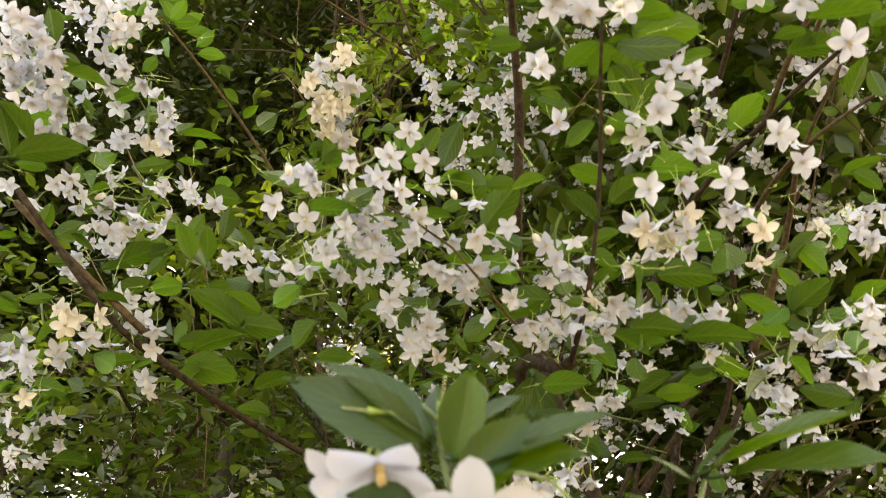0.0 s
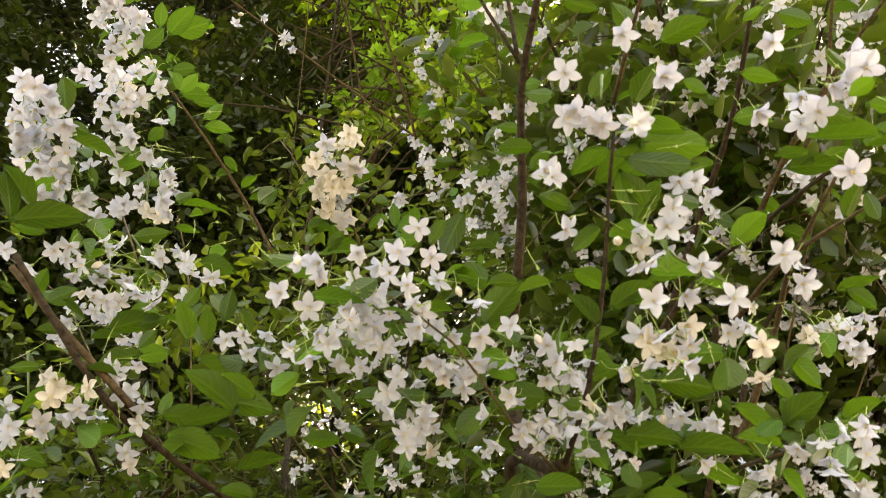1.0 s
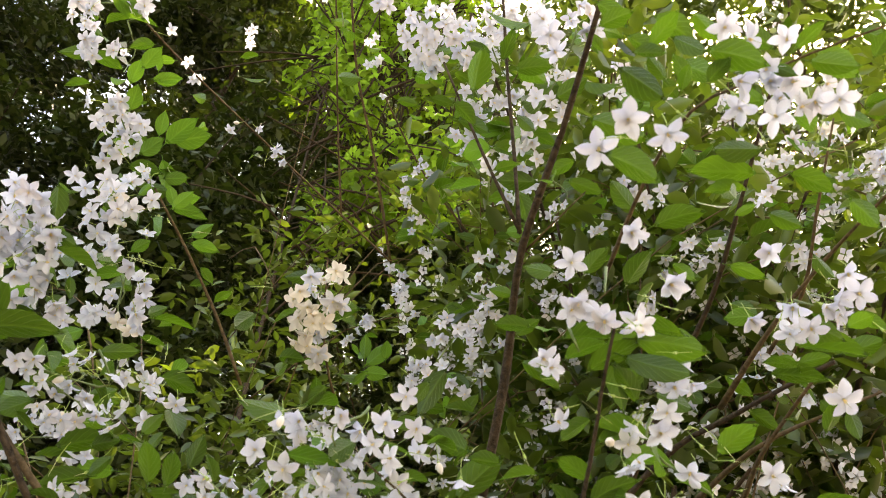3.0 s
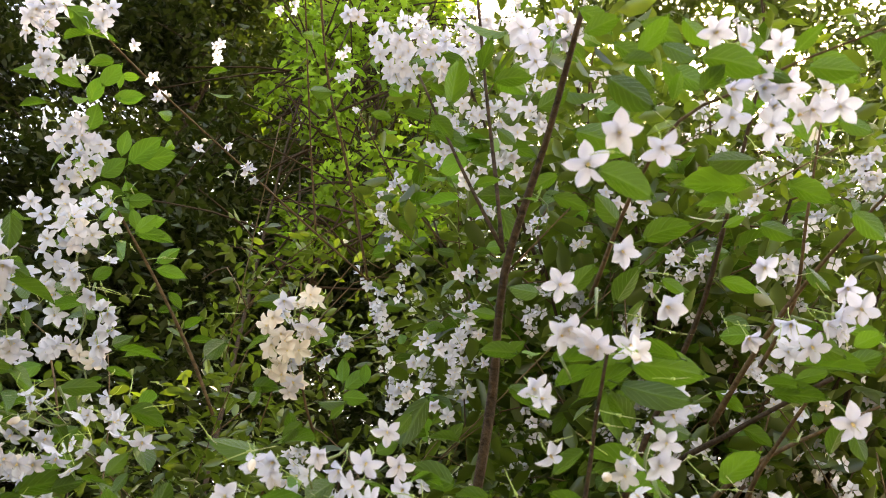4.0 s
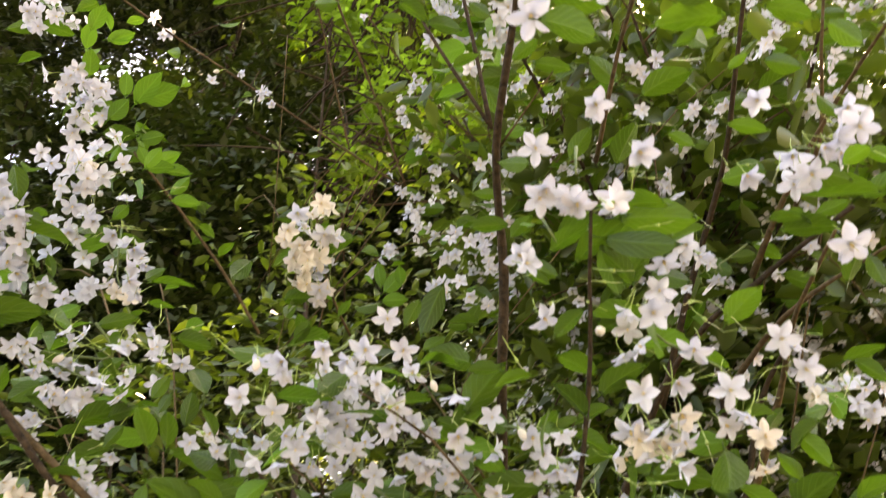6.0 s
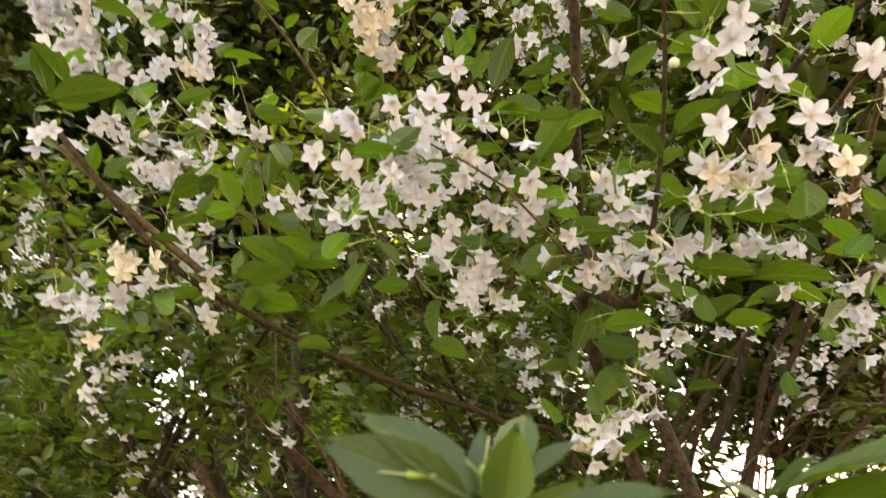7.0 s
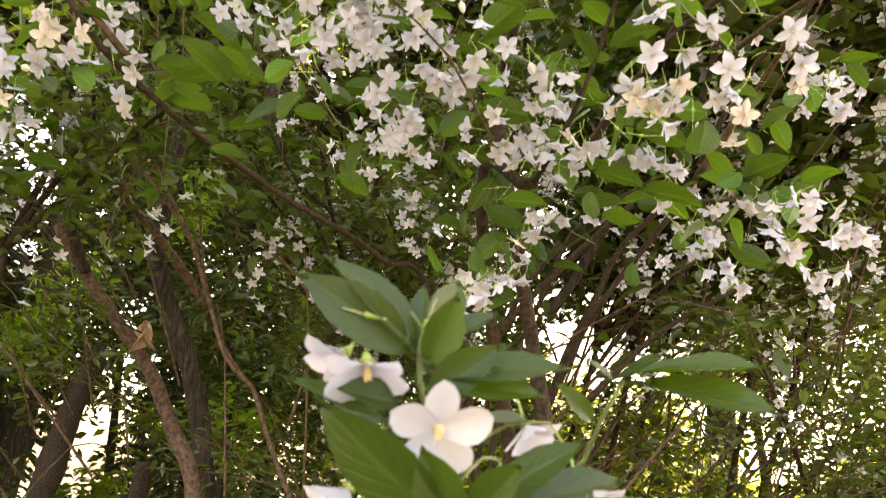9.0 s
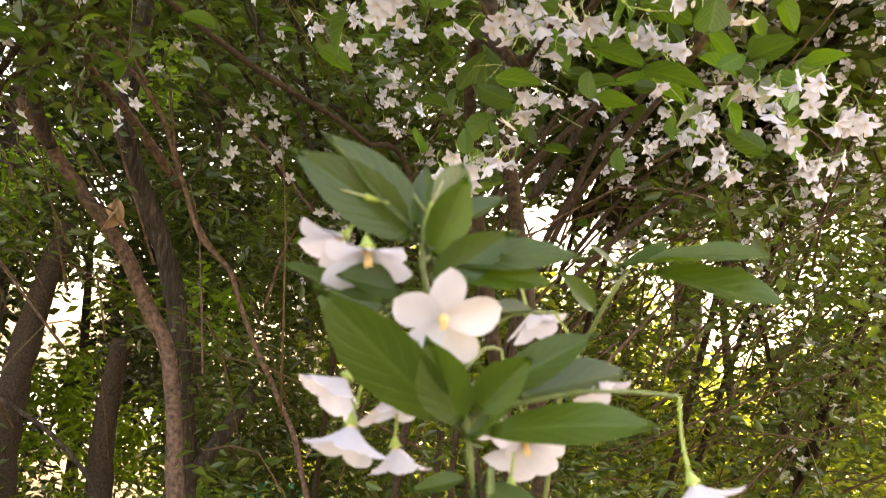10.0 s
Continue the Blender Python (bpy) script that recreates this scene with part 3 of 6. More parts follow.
stem(b_main, "twig", [(0.136, 0.510, 2.292), (0.162, 0.480, 2.310), (0.188, 0.448, 2.327)], 0.0013, 0.0006, TWIG)
b_right = stem(shrub, "branch", [(0.158, 0.688, 1.956), (0.173, 0.614, 1.994), (0.183, 0.537, 2.058), (0.183, 0.483, 2.098), (0.183, 0.429, 2.131)], 0.0026, 0.0013, BARK)
b_top = stem(shrub, "branch", [(0.253, 0.585, 2.348), (0.262, 0.452, 2.371), (0.263, 0.344, 2.338), (0.272, 0.285, 2.290), (0.292, 0.232, 2.254), (0.328, 0.182, 2.226)], 0.0027, 0.0008, TWIG)
b_far_right = stem(shrub, "branch", [(0.330, 1.126, 2.186), (0.380, 0.933, 2.273), (0.424, 0.825, 2.300), (0.443, 0.732, 2.278), (0.454, 0.632, 2.247), (0.478, 0.550, 2.229)], 0.0062, 0.0023, BARK)
stem(b_far_right, "twig", [(0.500, 1.084, 2.150), (0.517, 0.897, 2.234), (0.491, 0.766, 2.241), (0.487, 0.692, 2.244), (0.489, 0.605, 2.249)], 0.0062, 0.0019, TWIG)
b_back = stem(shrub, "branch", [(0.412, 1.047, 2.312), (0.441, 0.915, 2.397), (0.459, 0.795, 2.445), (0.464, 0.688, 2.472), (0.455, 0.575, 2.500), (0.463, 0.416, 2.593)], 0.0056, 0.0019, BARK)
stem(b_back, "twig", [(0.554, 0.754, 2.418), (0.561, 0.645, 2.439), (0.537, 0.540, 2.469), (0.533, 0.438, 2.538)], 0.0032, 0.0013, TWIG)
stem(b_back, "twig", [(0.495, 0.953, 2.296), (0.497, 0.829, 2.280), (0.520, 0.747, 2.275), (0.588, 0.624, 2.261)], 0.0048, 0.0015, TWIG)
stem(b_back, "twig", [(0.526, 0.861, 2.403), (0.528, 0.703, 2.410), (0.553, 0.576, 2.428), (0.559, 0.402, 2.398)], 0.0048, 0.0014, TWIG)
b_left = stem(shrub, "branch", [(-0.395, 0.663, 2.192), (-0.349, 0.712, 2.131), (-0.305, 0.770, 2.079), (-0.258, 0.858, 2.061), (-0.201, 0.966, 2.051), (-0.115, 1.113, 2.042), (0.033, 1.284, 2.015), (0.173, 1.451, 1.915), (0.5, 1.5, 0.8), (0.5, 1.6, 0.0)], 0.0034, 0.0095, BARK)
b_leftmost = stem(shrub, "branch", [(-0.404, 0.680, 2.190), (-0.351, 0.722, 2.139), (-0.278, 0.782, 2.075)], 0.0033, 0.0046, TWIG)
b_center = stem(shrub, "branch", [(0.152, 0.693, 1.948), (0.102, 0.654, 1.989), (0.054, 0.604, 2.034), (-0.005, 0.577, 2.068)], 0.0015, 0.0009, TWIG)
b_low = stem(shrub, "branch", [(0.173, 0.785, 1.983), (0.180, 0.781, 1.942), (0.145, 0.792, 1.878)], 0.0021, 0.0012, TWIG)
b_rlow = stem(shrub, "branch", [(0.372, 0.795, 2.000), (0.391, 0.712, 1.977), (0.439, 0.639, 1.965)], 0.0023, 0.0010, TWIG)
stem(shrub, "trunk", [(0.42, 1.35, 0.0), (0.38, 1.2, 0.8), (0.30, 1.0, 1.5), (0.136, 0.831, 2.108)], 0.026, 0.007, BARK)
stem(shrub, "trunk", [(0.46, 1.4, 0.0), (0.45, 1.3, 0.9), (0.145, 0.889, 1.934), (0.158, 0.688, 1.956)], 0.022, 0.006, BARK)
blossoms(b_right, 0.0288, [(0.180, 0.475, 2.042), (0.196, 0.492, 2.032), (0.219, 0.513, 2.052), (0.252, 0.495, 2.035), (0.216, 0.460, 2.045), (0.227, 0.462, 2.067), (0.231, 0.448, 2.083), (0.208, 0.505, 2.005), (0.242, 0.522, 2.024), (0.264, 0.487, 1.993), (0.266, 0.517, 1.982), (0.283, 0.514, 1.988), (0.305, 0.467, 2.021), (0.323, 0.484, 2.005)], spread=0.40, sunlit_cream=0.00, paired=0.3)
blossoms(b_right, 0.0288, [(0.233, 0.536, 1.996), (0.245, 0.540, 2.006), (0.202, 0.525, 1.979), (0.218, 0.542, 1.986), (0.229, 0.544, 1.982), (0.233, 0.519, 1.972), (0.223, 0.514, 1.952), (0.300, 0.534, 1.981), (0.197, 0.523, 1.985), (0.213, 0.520, 1.983), (0.214, 0.561, 1.988)], spread=0.48, sunlit_cream=0.20, paired=0.3)
blossoms(b_right, 0.0288, [(0.141, 0.482, 2.062), (0.128, 0.447, 2.087), (0.164, 0.420, 2.125), (0.180, 0.389, 2.086), (0.141, 0.419, 2.126)], spread=0.40, sunlit_cream=0.00, paired=0.3)
blossoms(b_far_right, 0.0380, [(0.359, 0.422, 2.068)], spread=0.20, sunlit_cream=0.00)
blossoms(b_center, 0.0279, [(0.005, 0.509, 2.062), (0.034, 0.539, 2.081), (-0.012, 0.556, 2.085), (0.013, 0.534, 2.046), (0.056, 0.555, 2.059), (0.073, 0.545, 2.039), (0.022, 0.525, 2.103), (-0.031, 0.537, 2.085), (-0.078, 0.512, 2.059), (-0.065, 0.546, 2.081), (-0.097, 0.551, 2.052), (-0.073, 0.564, 2.045)], spread=0.40, sunlit_cream=0.00)
blossoms(b_center, 0.0270, [(-0.052, 0.590, 2.078), (-0.044, 0.579, 2.054), (-0.030, 0.592, 2.071), (-0.018, 0.594, 2.082), (-0.038, 0.569, 2.036), (-0.026, 0.605, 2.065), (-0.004, 0.582, 2.052), (0.027, 0.586, 2.056), (0.022, 0.578, 2.034), (0.040, 0.607, 2.050), (-0.051, 0.585, 2.033), (-0.070, 0.612, 2.051), (-0.057, 0.589, 2.024), (-0.031, 0.600, 2.042), (-0.022, 0.596, 2.032), (-0.016, 0.600, 2.050), (-0.073, 0.589, 2.013)], spread=0.55, sunlit_cream=0.00)
blossoms(b_center, 0.0261, [(-0.045, 0.620, 2.026), (-0.032, 0.652, 2.041), (-0.004, 0.642, 2.058), (0.003, 0.650, 2.028), (0.022, 0.670, 2.037), (-0.006, 0.639, 2.005), (0.010, 0.675, 2.021), (-0.001, 0.646, 1.991), (0.014, 0.692, 2.007), (0.030, 0.673, 1.999), (0.023, 0.680, 1.986), (0.037, 0.697, 2.000), (0.018, 0.695, 1.982), (0.034, 0.698, 1.977), (0.010, 0.651, 1.970), (0.027, 0.653, 2.003)], spread=0.55, sunlit_cream=0.00)
blossoms(b_center, 0.0270, [(0.032, 0.626, 2.031), (0.044, 0.634, 2.029), (0.054, 0.634, 2.032), (0.061, 0.670, 2.047), (0.075, 0.628, 2.029), (0.071, 0.645, 2.022), (0.066, 0.660, 2.022), (0.094, 0.666, 2.048)], spread=0.55, sunlit_cream=0.00)
blossoms(b_low, 0.0270, [(0.109, 0.632, 2.036), (0.107, 0.638, 1.999), (0.125, 0.581, 2.025), (0.138, 0.601, 2.029), (0.148, 0.616, 2.021), (0.151, 0.588, 1.991), (0.139, 0.625, 2.009), (0.160, 0.587, 2.023), (0.106, 0.596, 2.047), (0.121, 0.648, 1.977), (0.129, 0.655, 1.962), (0.141, 0.644, 1.961), (0.154, 0.639, 1.968), (0.161, 0.612, 1.968), (0.177, 0.622, 1.980), (0.184, 0.602, 1.966), (0.178, 0.629, 1.966), (0.193, 0.627, 1.970), (0.216, 0.636, 1.973)], spread=0.55, sunlit_cream=0.17, face=(-0.10, -0.26, -0.95))
blossoms(b_low, 0.0270, [(0.154, 0.648, 1.992), (0.114, 0.646, 1.964), (0.163, 0.667, 1.973), (0.184, 0.648, 1.960), (0.211, 0.638, 2.025), (0.216, 0.618, 2.013), (0.222, 0.638, 1.979), (0.177, 0.677, 1.998), (0.140, 0.656, 1.984)], spread=0.56, sunlit_cream=0.12, face=(-0.10, -0.26, -0.95))
blossoms(b_low, 0.0261, [(0.187, 0.745, 1.945), (0.173, 0.750, 1.941), (0.173, 0.764, 1.930), (0.157, 0.749, 1.912), (0.179, 0.769, 1.926), (0.164, 0.800, 1.919), (0.174, 0.779, 1.907), (0.166, 0.796, 1.900), (0.180, 0.810, 1.890), (0.165, 0.807, 1.887), (0.145, 0.804, 1.888), (0.150, 0.810, 1.880), (0.132, 0.814, 1.877)], spread=0.55, sunlit_cream=0.10, face=(-0.10, -0.26, -0.95))
blossoms(b_low, 0.0261, [(0.134, 0.720, 1.856), (0.146, 0.729, 1.868), (0.118, 0.729, 1.853), (0.110, 0.727, 1.843), (0.101, 0.747, 1.844), (0.106, 0.734, 1.827), (0.127, 0.745, 1.849)], spread=0.55, sunlit_cream=0.10, face=(-0.10, -0.26, -0.95))
blossoms(b_rlow, 0.0270, [(0.362, 0.649, 1.947), (0.367, 0.616, 1.937), (0.391, 0.623, 1.946), (0.379, 0.634, 1.931), (0.413, 0.629, 1.948), (0.398, 0.594, 1.940), (0.373, 0.628, 1.917), (0.409, 0.627, 1.930), (0.393, 0.638, 1.910), (0.405, 0.654, 1.904)], spread=0.48, sunlit_cream=0.00, face=(-0.10, -0.26, -0.95))
blossoms(b_rlow, 0.0270, [(0.274, 0.653, 1.937), (0.255, 0.630, 1.971), (0.284, 0.665, 1.984), (0.285, 0.626, 1.963), (0.240, 0.631, 1.973)], spread=0.55, sunlit_cream=0.00, face=(-0.10, -0.26, -0.95))
blossoms(b_rlow, 0.0270, [(0.404, 0.801, 1.999), (0.397, 0.821, 1.976), (0.404, 0.814, 1.965), (0.394, 0.841, 1.965), (0.412, 0.863, 1.961), (0.422, 0.813, 1.931), (0.438, 0.829, 1.924), (0.453, 0.840, 1.921), (0.443, 0.860, 1.924), (0.458, 0.863, 1.918), (0.378, 0.802, 2.003), (0.388, 0.834, 1.985), (0.419, 0.857, 1.959)], spread=0.56, sunlit_cream=0.00, face=(-0.10, -0.26, -0.95))
blossoms(b_low, 0.0252, [(0.311, 1.064, 2.144), (0.336, 1.085, 2.163), (0.343, 1.066, 2.138), (0.305, 1.108, 2.159), (0.312, 1.131, 2.132), (0.372, 1.110, 2.081), (0.376, 1.085, 2.052), (0.333, 1.095, 2.069), (0.279, 1.131, 2.072), (0.290, 1.160, 2.066), (0.404, 1.103, 2.024), (0.454, 1.116, 2.018), (0.327, 1.086, 2.141), (0.379, 1.091, 2.076), (0.463, 1.113, 2.024), (0.143, 1.109, 2.153), (0.137, 1.101, 2.177), (0.148, 1.165, 2.097), (0.117, 1.174, 2.041), (0.158, 1.159, 2.111)], spread=0.55, sunlit_cream=0.00, face=(-0.10, -0.26, -0.95))
blossoms(b_center, 0.0252, [(0.064, 1.207, 2.103), (0.047, 1.184, 2.104), (0.000, 1.191, 2.129), (0.023, 1.208, 2.154), (-0.029, 1.189, 2.149), (-0.037, 1.195, 2.191), (-0.069, 1.148, 2.151), (-0.009, 1.159, 2.181), (-0.150, 1.171, 2.188), (-0.132, 1.166, 2.193), (-0.094, 1.143, 2.228), (-0.076, 1.142, 2.246), (-0.112, 1.144, 2.260), (-0.197, 1.117, 2.261), (0.035, 1.172, 2.184), (0.012, 1.181, 2.166), (-0.055, 1.191, 2.156), (-0.016, 1.182, 2.131)], spread=0.55, sunlit_cream=0.00)
blossoms(b_rlow, 0.0252, [(0.510, 1.063, 2.204), (0.524, 1.051, 2.205), (0.493, 1.061, 2.234), (0.536, 1.034, 2.208), (0.435, 1.014, 2.257), (0.389, 1.108, 2.191), (0.562, 1.026, 2.245), (0.501, 1.024, 2.269), (0.527, 1.011, 2.269), (0.606, 0.976, 2.227), (0.618, 0.965, 2.228), (0.556, 0.992, 2.284), (0.522, 0.935, 2.315)], spread=0.55, sunlit_cream=0.00, face=(-0.10, -0.26, -0.95))
blossoms(b_rlow, 0.0270, [(0.442, 0.625, 1.925), (0.452, 0.618, 1.927), (0.450, 0.630, 1.916), (0.414, 0.596, 1.905)], spread=0.48, sunlit_cream=0.00, face=(-0.10, -0.26, -0.95))
blossoms(b_rlow, 0.0270, [(0.454, 0.704, 1.904), (0.489, 0.737, 1.913), (0.484, 0.707, 1.903), (0.488, 0.694, 1.906)], spread=0.55, sunlit_cream=0.00, face=(-0.10, -0.26, -0.95))
blossoms(b_back, 0.0294, [(0.486, 0.764, 2.147), (0.504, 0.778, 2.144), (0.515, 0.743, 2.124), (0.537, 0.757, 2.123), (0.525, 0.753, 2.159), (0.548, 0.741, 2.161), (0.517, 0.725, 2.130), (0.505, 0.775, 2.163)], spread=0.55, sunlit_cream=0.30)
blossoms(b_left, 0.0310, [(-0.387, 0.540, 2.329), (-0.375, 0.551, 2.328), (-0.367, 0.562, 2.334), (-0.357, 0.566, 2.313), (-0.393, 0.575, 2.337), (-0.385, 0.559, 2.298), (-0.369, 0.593, 2.308), (-0.347, 0.579, 2.300), (-0.397, 0.591, 2.299), (-0.389, 0.608, 2.315), (-0.380, 0.619, 2.308), (-0.383, 0.594, 2.263), (-0.382, 0.610, 2.293), (-0.378, 0.629, 2.301), (-0.347, 0.603, 2.283), (-0.364, 0.620, 2.276), (-0.355, 0.639, 2.290), (-0.366, 0.645, 2.281), (-0.342, 0.647, 2.267), (-0.343, 0.665, 2.266), (-0.403, 0.581, 2.308), (-0.378, 0.574, 2.302)], spread=0.48, sunlit_cream=0.00, paired=0.85)
blossoms(b_left, 0.0300, [(-0.360, 0.625, 2.432), (-0.344, 0.634, 2.427), (-0.326, 0.640, 2.439), (-0.306, 0.646, 2.428), (-0.346, 0.637, 2.405), (-0.327, 0.648, 2.412), (-0.320, 0.675, 2.433), (-0.334, 0.652, 2.386), (-0.318, 0.662, 2.381), (-0.311, 0.663, 2.372), (-0.341, 0.627, 2.455), (-0.319, 0.637, 2.467), (-0.322, 0.616, 2.423), (-0.318, 0.634, 2.413), (-0.296, 0.688, 2.373), (-0.348, 0.686, 2.386), (-0.339, 0.693, 2.374), (-0.287, 0.732, 2.390), (-0.284, 0.732, 2.339), (-0.296, 0.774, 2.350), (-0.330, 0.736, 2.337), (-0.342, 0.754, 2.344)], spread=0.48, sunlit_cream=0.08, paired=0.85)
blossoms(b_left, 0.0292, [(-0.419, 0.683, 2.215), (-0.390, 0.656, 2.272), (-0.368, 0.686, 2.217), (-0.360, 0.700, 2.217), (-0.351, 0.711, 2.205), (-0.347, 0.674, 2.213), (-0.324, 0.709, 2.218), (-0.337, 0.738, 2.218), (-0.326, 0.733, 2.229), (-0.322, 0.709, 2.172), (-0.322, 0.742, 2.197), (-0.304, 0.734, 2.183), (-0.285, 0.718, 2.193), (-0.282, 0.725, 2.186), (-0.278, 0.731, 2.245), (-0.272, 0.764, 2.225), (-0.241, 0.730, 2.237), (-0.230, 0.734, 2.223), (-0.325, 0.692, 2.237)], spread=0.55, sunlit_cream=0.00, paired=0.85)
blossoms(b_left, 0.0254, [(-0.383, 0.826, 2.243), (-0.369, 0.829, 2.240), (-0.337, 0.809, 2.214), (-0.394, 0.803, 2.201), (-0.415, 0.836, 2.212), (-0.402, 0.831, 2.188), (-0.338, 0.854, 2.216), (-0.321, 0.865, 2.223)], spread=0.55, sunlit_cream=0.20, paired=0.85)
blossoms(b_left, 0.0292, [(-0.307, 0.765, 2.120), (-0.306, 0.778, 2.112), (-0.293, 0.782, 2.093), (-0.268, 0.778, 2.078), (-0.335, 0.759, 2.057), (-0.290, 0.847, 2.041), (-0.394, 0.731, 2.029), (-0.393, 0.776, 2.043), (-0.422, 0.778, 2.037)], spread=0.48, sunlit_cream=0.00, paired=0.85)
blossoms(b_left, 0.0282, [(-0.349, 0.737, 2.086), (-0.348, 0.737, 2.065), (-0.347, 0.753, 2.083)], spread=0.40, sunlit_cream=1.00, paired=0.85)
blossoms(b_left, 0.0264, [(-0.402, 0.797, 2.016), (-0.393, 0.820, 2.000), (-0.408, 0.824, 1.971), (-0.405, 0.828, 2.042), (-0.408, 0.791, 1.991)], spread=0.55, sunlit_cream=0.20, paired=0.85)
blossoms(b_leftmost, 0.0300, [(-0.420, 0.663, 2.192), (-0.395, 0.708, 2.030), (-0.408, 0.757, 2.052), (-0.325, 0.755, 2.061), (-0.375, 0.767, 2.041)], spread=0.48, sunlit_cream=0.00, paired=0.85)
blossoms(b_center, 0.0252, [(-0.160, 0.650, 2.072), (-0.149, 0.671, 2.093), (-0.127, 0.686, 2.104), (-0.118, 0.705, 2.076), (-0.107, 0.704, 2.099)], spread=0.48, sunlit_cream=0.00)
# raceme in the sun: its warmth comes from the petal colour
b_sunlit_cream = stem(shrub, "branch", [(-0.033, 0.851, 2.330), (-0.057, 0.788, 2.366), (-0.068, 0.695, 2.436)], 0.0019, 0.0010, TWIG)
blossoms(b_sunlit_cream, 0.0310, [(-0.055, 0.677, 2.399), (-0.085, 0.694, 2.401), (-0.069, 0.705, 2.410), (-0.095, 0.692, 2.371), (-0.082, 0.722, 2.412), (-0.102, 0.716, 2.380), (-0.084, 0.716, 2.369), (-0.071, 0.719, 2.366), (-0.095, 0.744, 2.375), (-0.074, 0.722, 2.349), (-0.054, 0.710, 2.378), (-0.046, 0.714, 2.379), (-0.061, 0.731, 2.359), (-0.056, 0.757, 2.374), (-0.082, 0.756, 2.360), (-0.070, 0.770, 2.375), (-0.056, 0.777, 2.353), (-0.064, 0.760, 2.334), (-0.078, 0.755, 2.340)], spread=0.32, sunlit_cream=0.80)
blossoms(b_top, 0.0340, [(0.136, 0.249, 2.149), (0.165, 0.252, 2.143), (0.129, 0.286, 2.164)], spread=0.25, sunlit_cream=0.00, paired=0.1)
blossoms(b_top, 0.0320, [(0.145, 0.411, 2.175), (0.147, 0.416, 2.131), (0.169, 0.420, 2.120), (0.202, 0.430, 2.134), (0.193, 0.386, 2.195), (0.208, 0.373, 2.122)], spread=0.25, sunlit_cream=0.00, paired=0.1)
blossoms(b_top, 0.0320, [(0.222, 0.219, 2.255), (0.282, 0.227, 2.269), (0.251, 0.260, 2.252), (0.265, 0.244, 2.246), (0.290, 0.250, 2.245), (0.315, 0.245, 2.241), (0.305, 0.234, 2.198), (0.267, 0.290, 2.262), (0.293, 0.272, 2.256), (0.293, 0.258, 2.221), (0.281, 0.272, 2.226), (0.245, 0.225, 2.255), (0.306, 0.255, 2.228)], spread=0.40, sunlit_cream=0.00, paired=0.1)
blossoms(b_top, 0.0330, [(0.120, 0.313, 2.384), (0.131, 0.334, 2.394), (0.119, 0.320, 2.429), (0.346, 0.420, 2.235), (0.414, 0.414, 2.213), (0.402, 0.401, 2.173), (0.380, 0.460, 2.207), (0.378, 0.420, 2.172), (0.388, 0.414, 2.177), (0.383, 0.462, 2.185), (0.333, 0.462, 2.187), (0.371, 0.438, 2.160)], spread=0.40, sunlit_cream=0.00, paired=0.1)
blossoms(b_top, 0.0300, [(0.306, 0.559, 2.198), (0.318, 0.566, 2.190)], spread=0.40, sunlit_cream=0.00, paired=0.1)
blossoms(b_main, 0.0290, [(-0.008, 0.509, 2.718), (0.002, 0.507, 2.764), (0.028, 0.494, 2.763), (0.053, 0.475, 2.763), (0.001, 0.531, 2.729), (0.026, 0.511, 2.738), (0.054, 0.513, 2.765), (0.065, 0.516, 2.732), (0.037, 0.510, 2.707), (0.032, 0.530, 2.696), (0.056, 0.542, 2.723), (0.076, 0.537, 2.734), (0.027, 0.557, 2.720), (0.047, 0.561, 2.724), (0.056, 0.481, 2.735), (0.070, 0.494, 2.732), (-0.033, 0.485, 2.736), (-0.048, 0.486, 2.742), (0.085, 0.525, 2.707)], spread=0.40, sunlit_cream=0.00)
blossoms(b_main, 0.0290, [(0.099, 0.540, 2.793), (0.116, 0.504, 2.762), (0.138, 0.495, 2.767), (0.115, 0.544, 2.780), (0.090, 0.515, 2.777), (0.145, 0.483, 2.781), (0.136, 0.534, 2.800), (0.100, 0.612, 2.757), (0.127, 0.586, 2.721), (0.140, 0.595, 2.708), (0.116, 0.624, 2.718), (0.170, 0.593, 2.733), (0.189, 0.565, 2.730), (0.201, 0.584, 2.733), (0.189, 0.610, 2.726), (0.097, 0.665, 2.717), (0.114, 0.486, 2.778), (0.158, 0.507, 2.787)], spread=0.48, sunlit_cream=0.00)
blossoms(b_main, 0.0290, [(0.211, 0.408, 2.669), (0.226, 0.415, 2.663), (0.239, 0.430, 2.651), (0.223, 0.435, 2.657), (0.213, 0.443, 2.702), (0.233, 0.453, 2.664), (0.205, 0.501, 2.655), (0.220, 0.503, 2.647), (0.199, 0.525, 2.623), (0.179, 0.523, 2.617), (0.188, 0.551, 2.608), (0.176, 0.595, 2.631), (0.165, 0.591, 2.598), (0.187, 0.584, 2.604), (0.194, 0.595, 2.582)], spread=0.55, sunlit_cream=0.00)
blossoms(b_back, 0.0276, [(0.663, 0.589, 2.783), (0.679, 0.596, 2.765), (0.652, 0.618, 2.745), (0.637, 0.644, 2.749), (0.682, 0.576, 2.751), (0.641, 0.614, 2.770), (0.672, 0.617, 2.748), (0.703, 0.585, 2.745), (0.671, 0.653, 2.752), (0.635, 0.662, 2.774), (0.722, 0.580, 2.689), (0.745, 0.576, 2.702), (0.744, 0.555, 2.686), (0.742, 0.599, 2.690), (0.737, 0.620, 2.717), (0.771, 0.598, 2.693), (0.759, 0.606, 2.688)], spread=0.56, sunlit_cream=0.15)
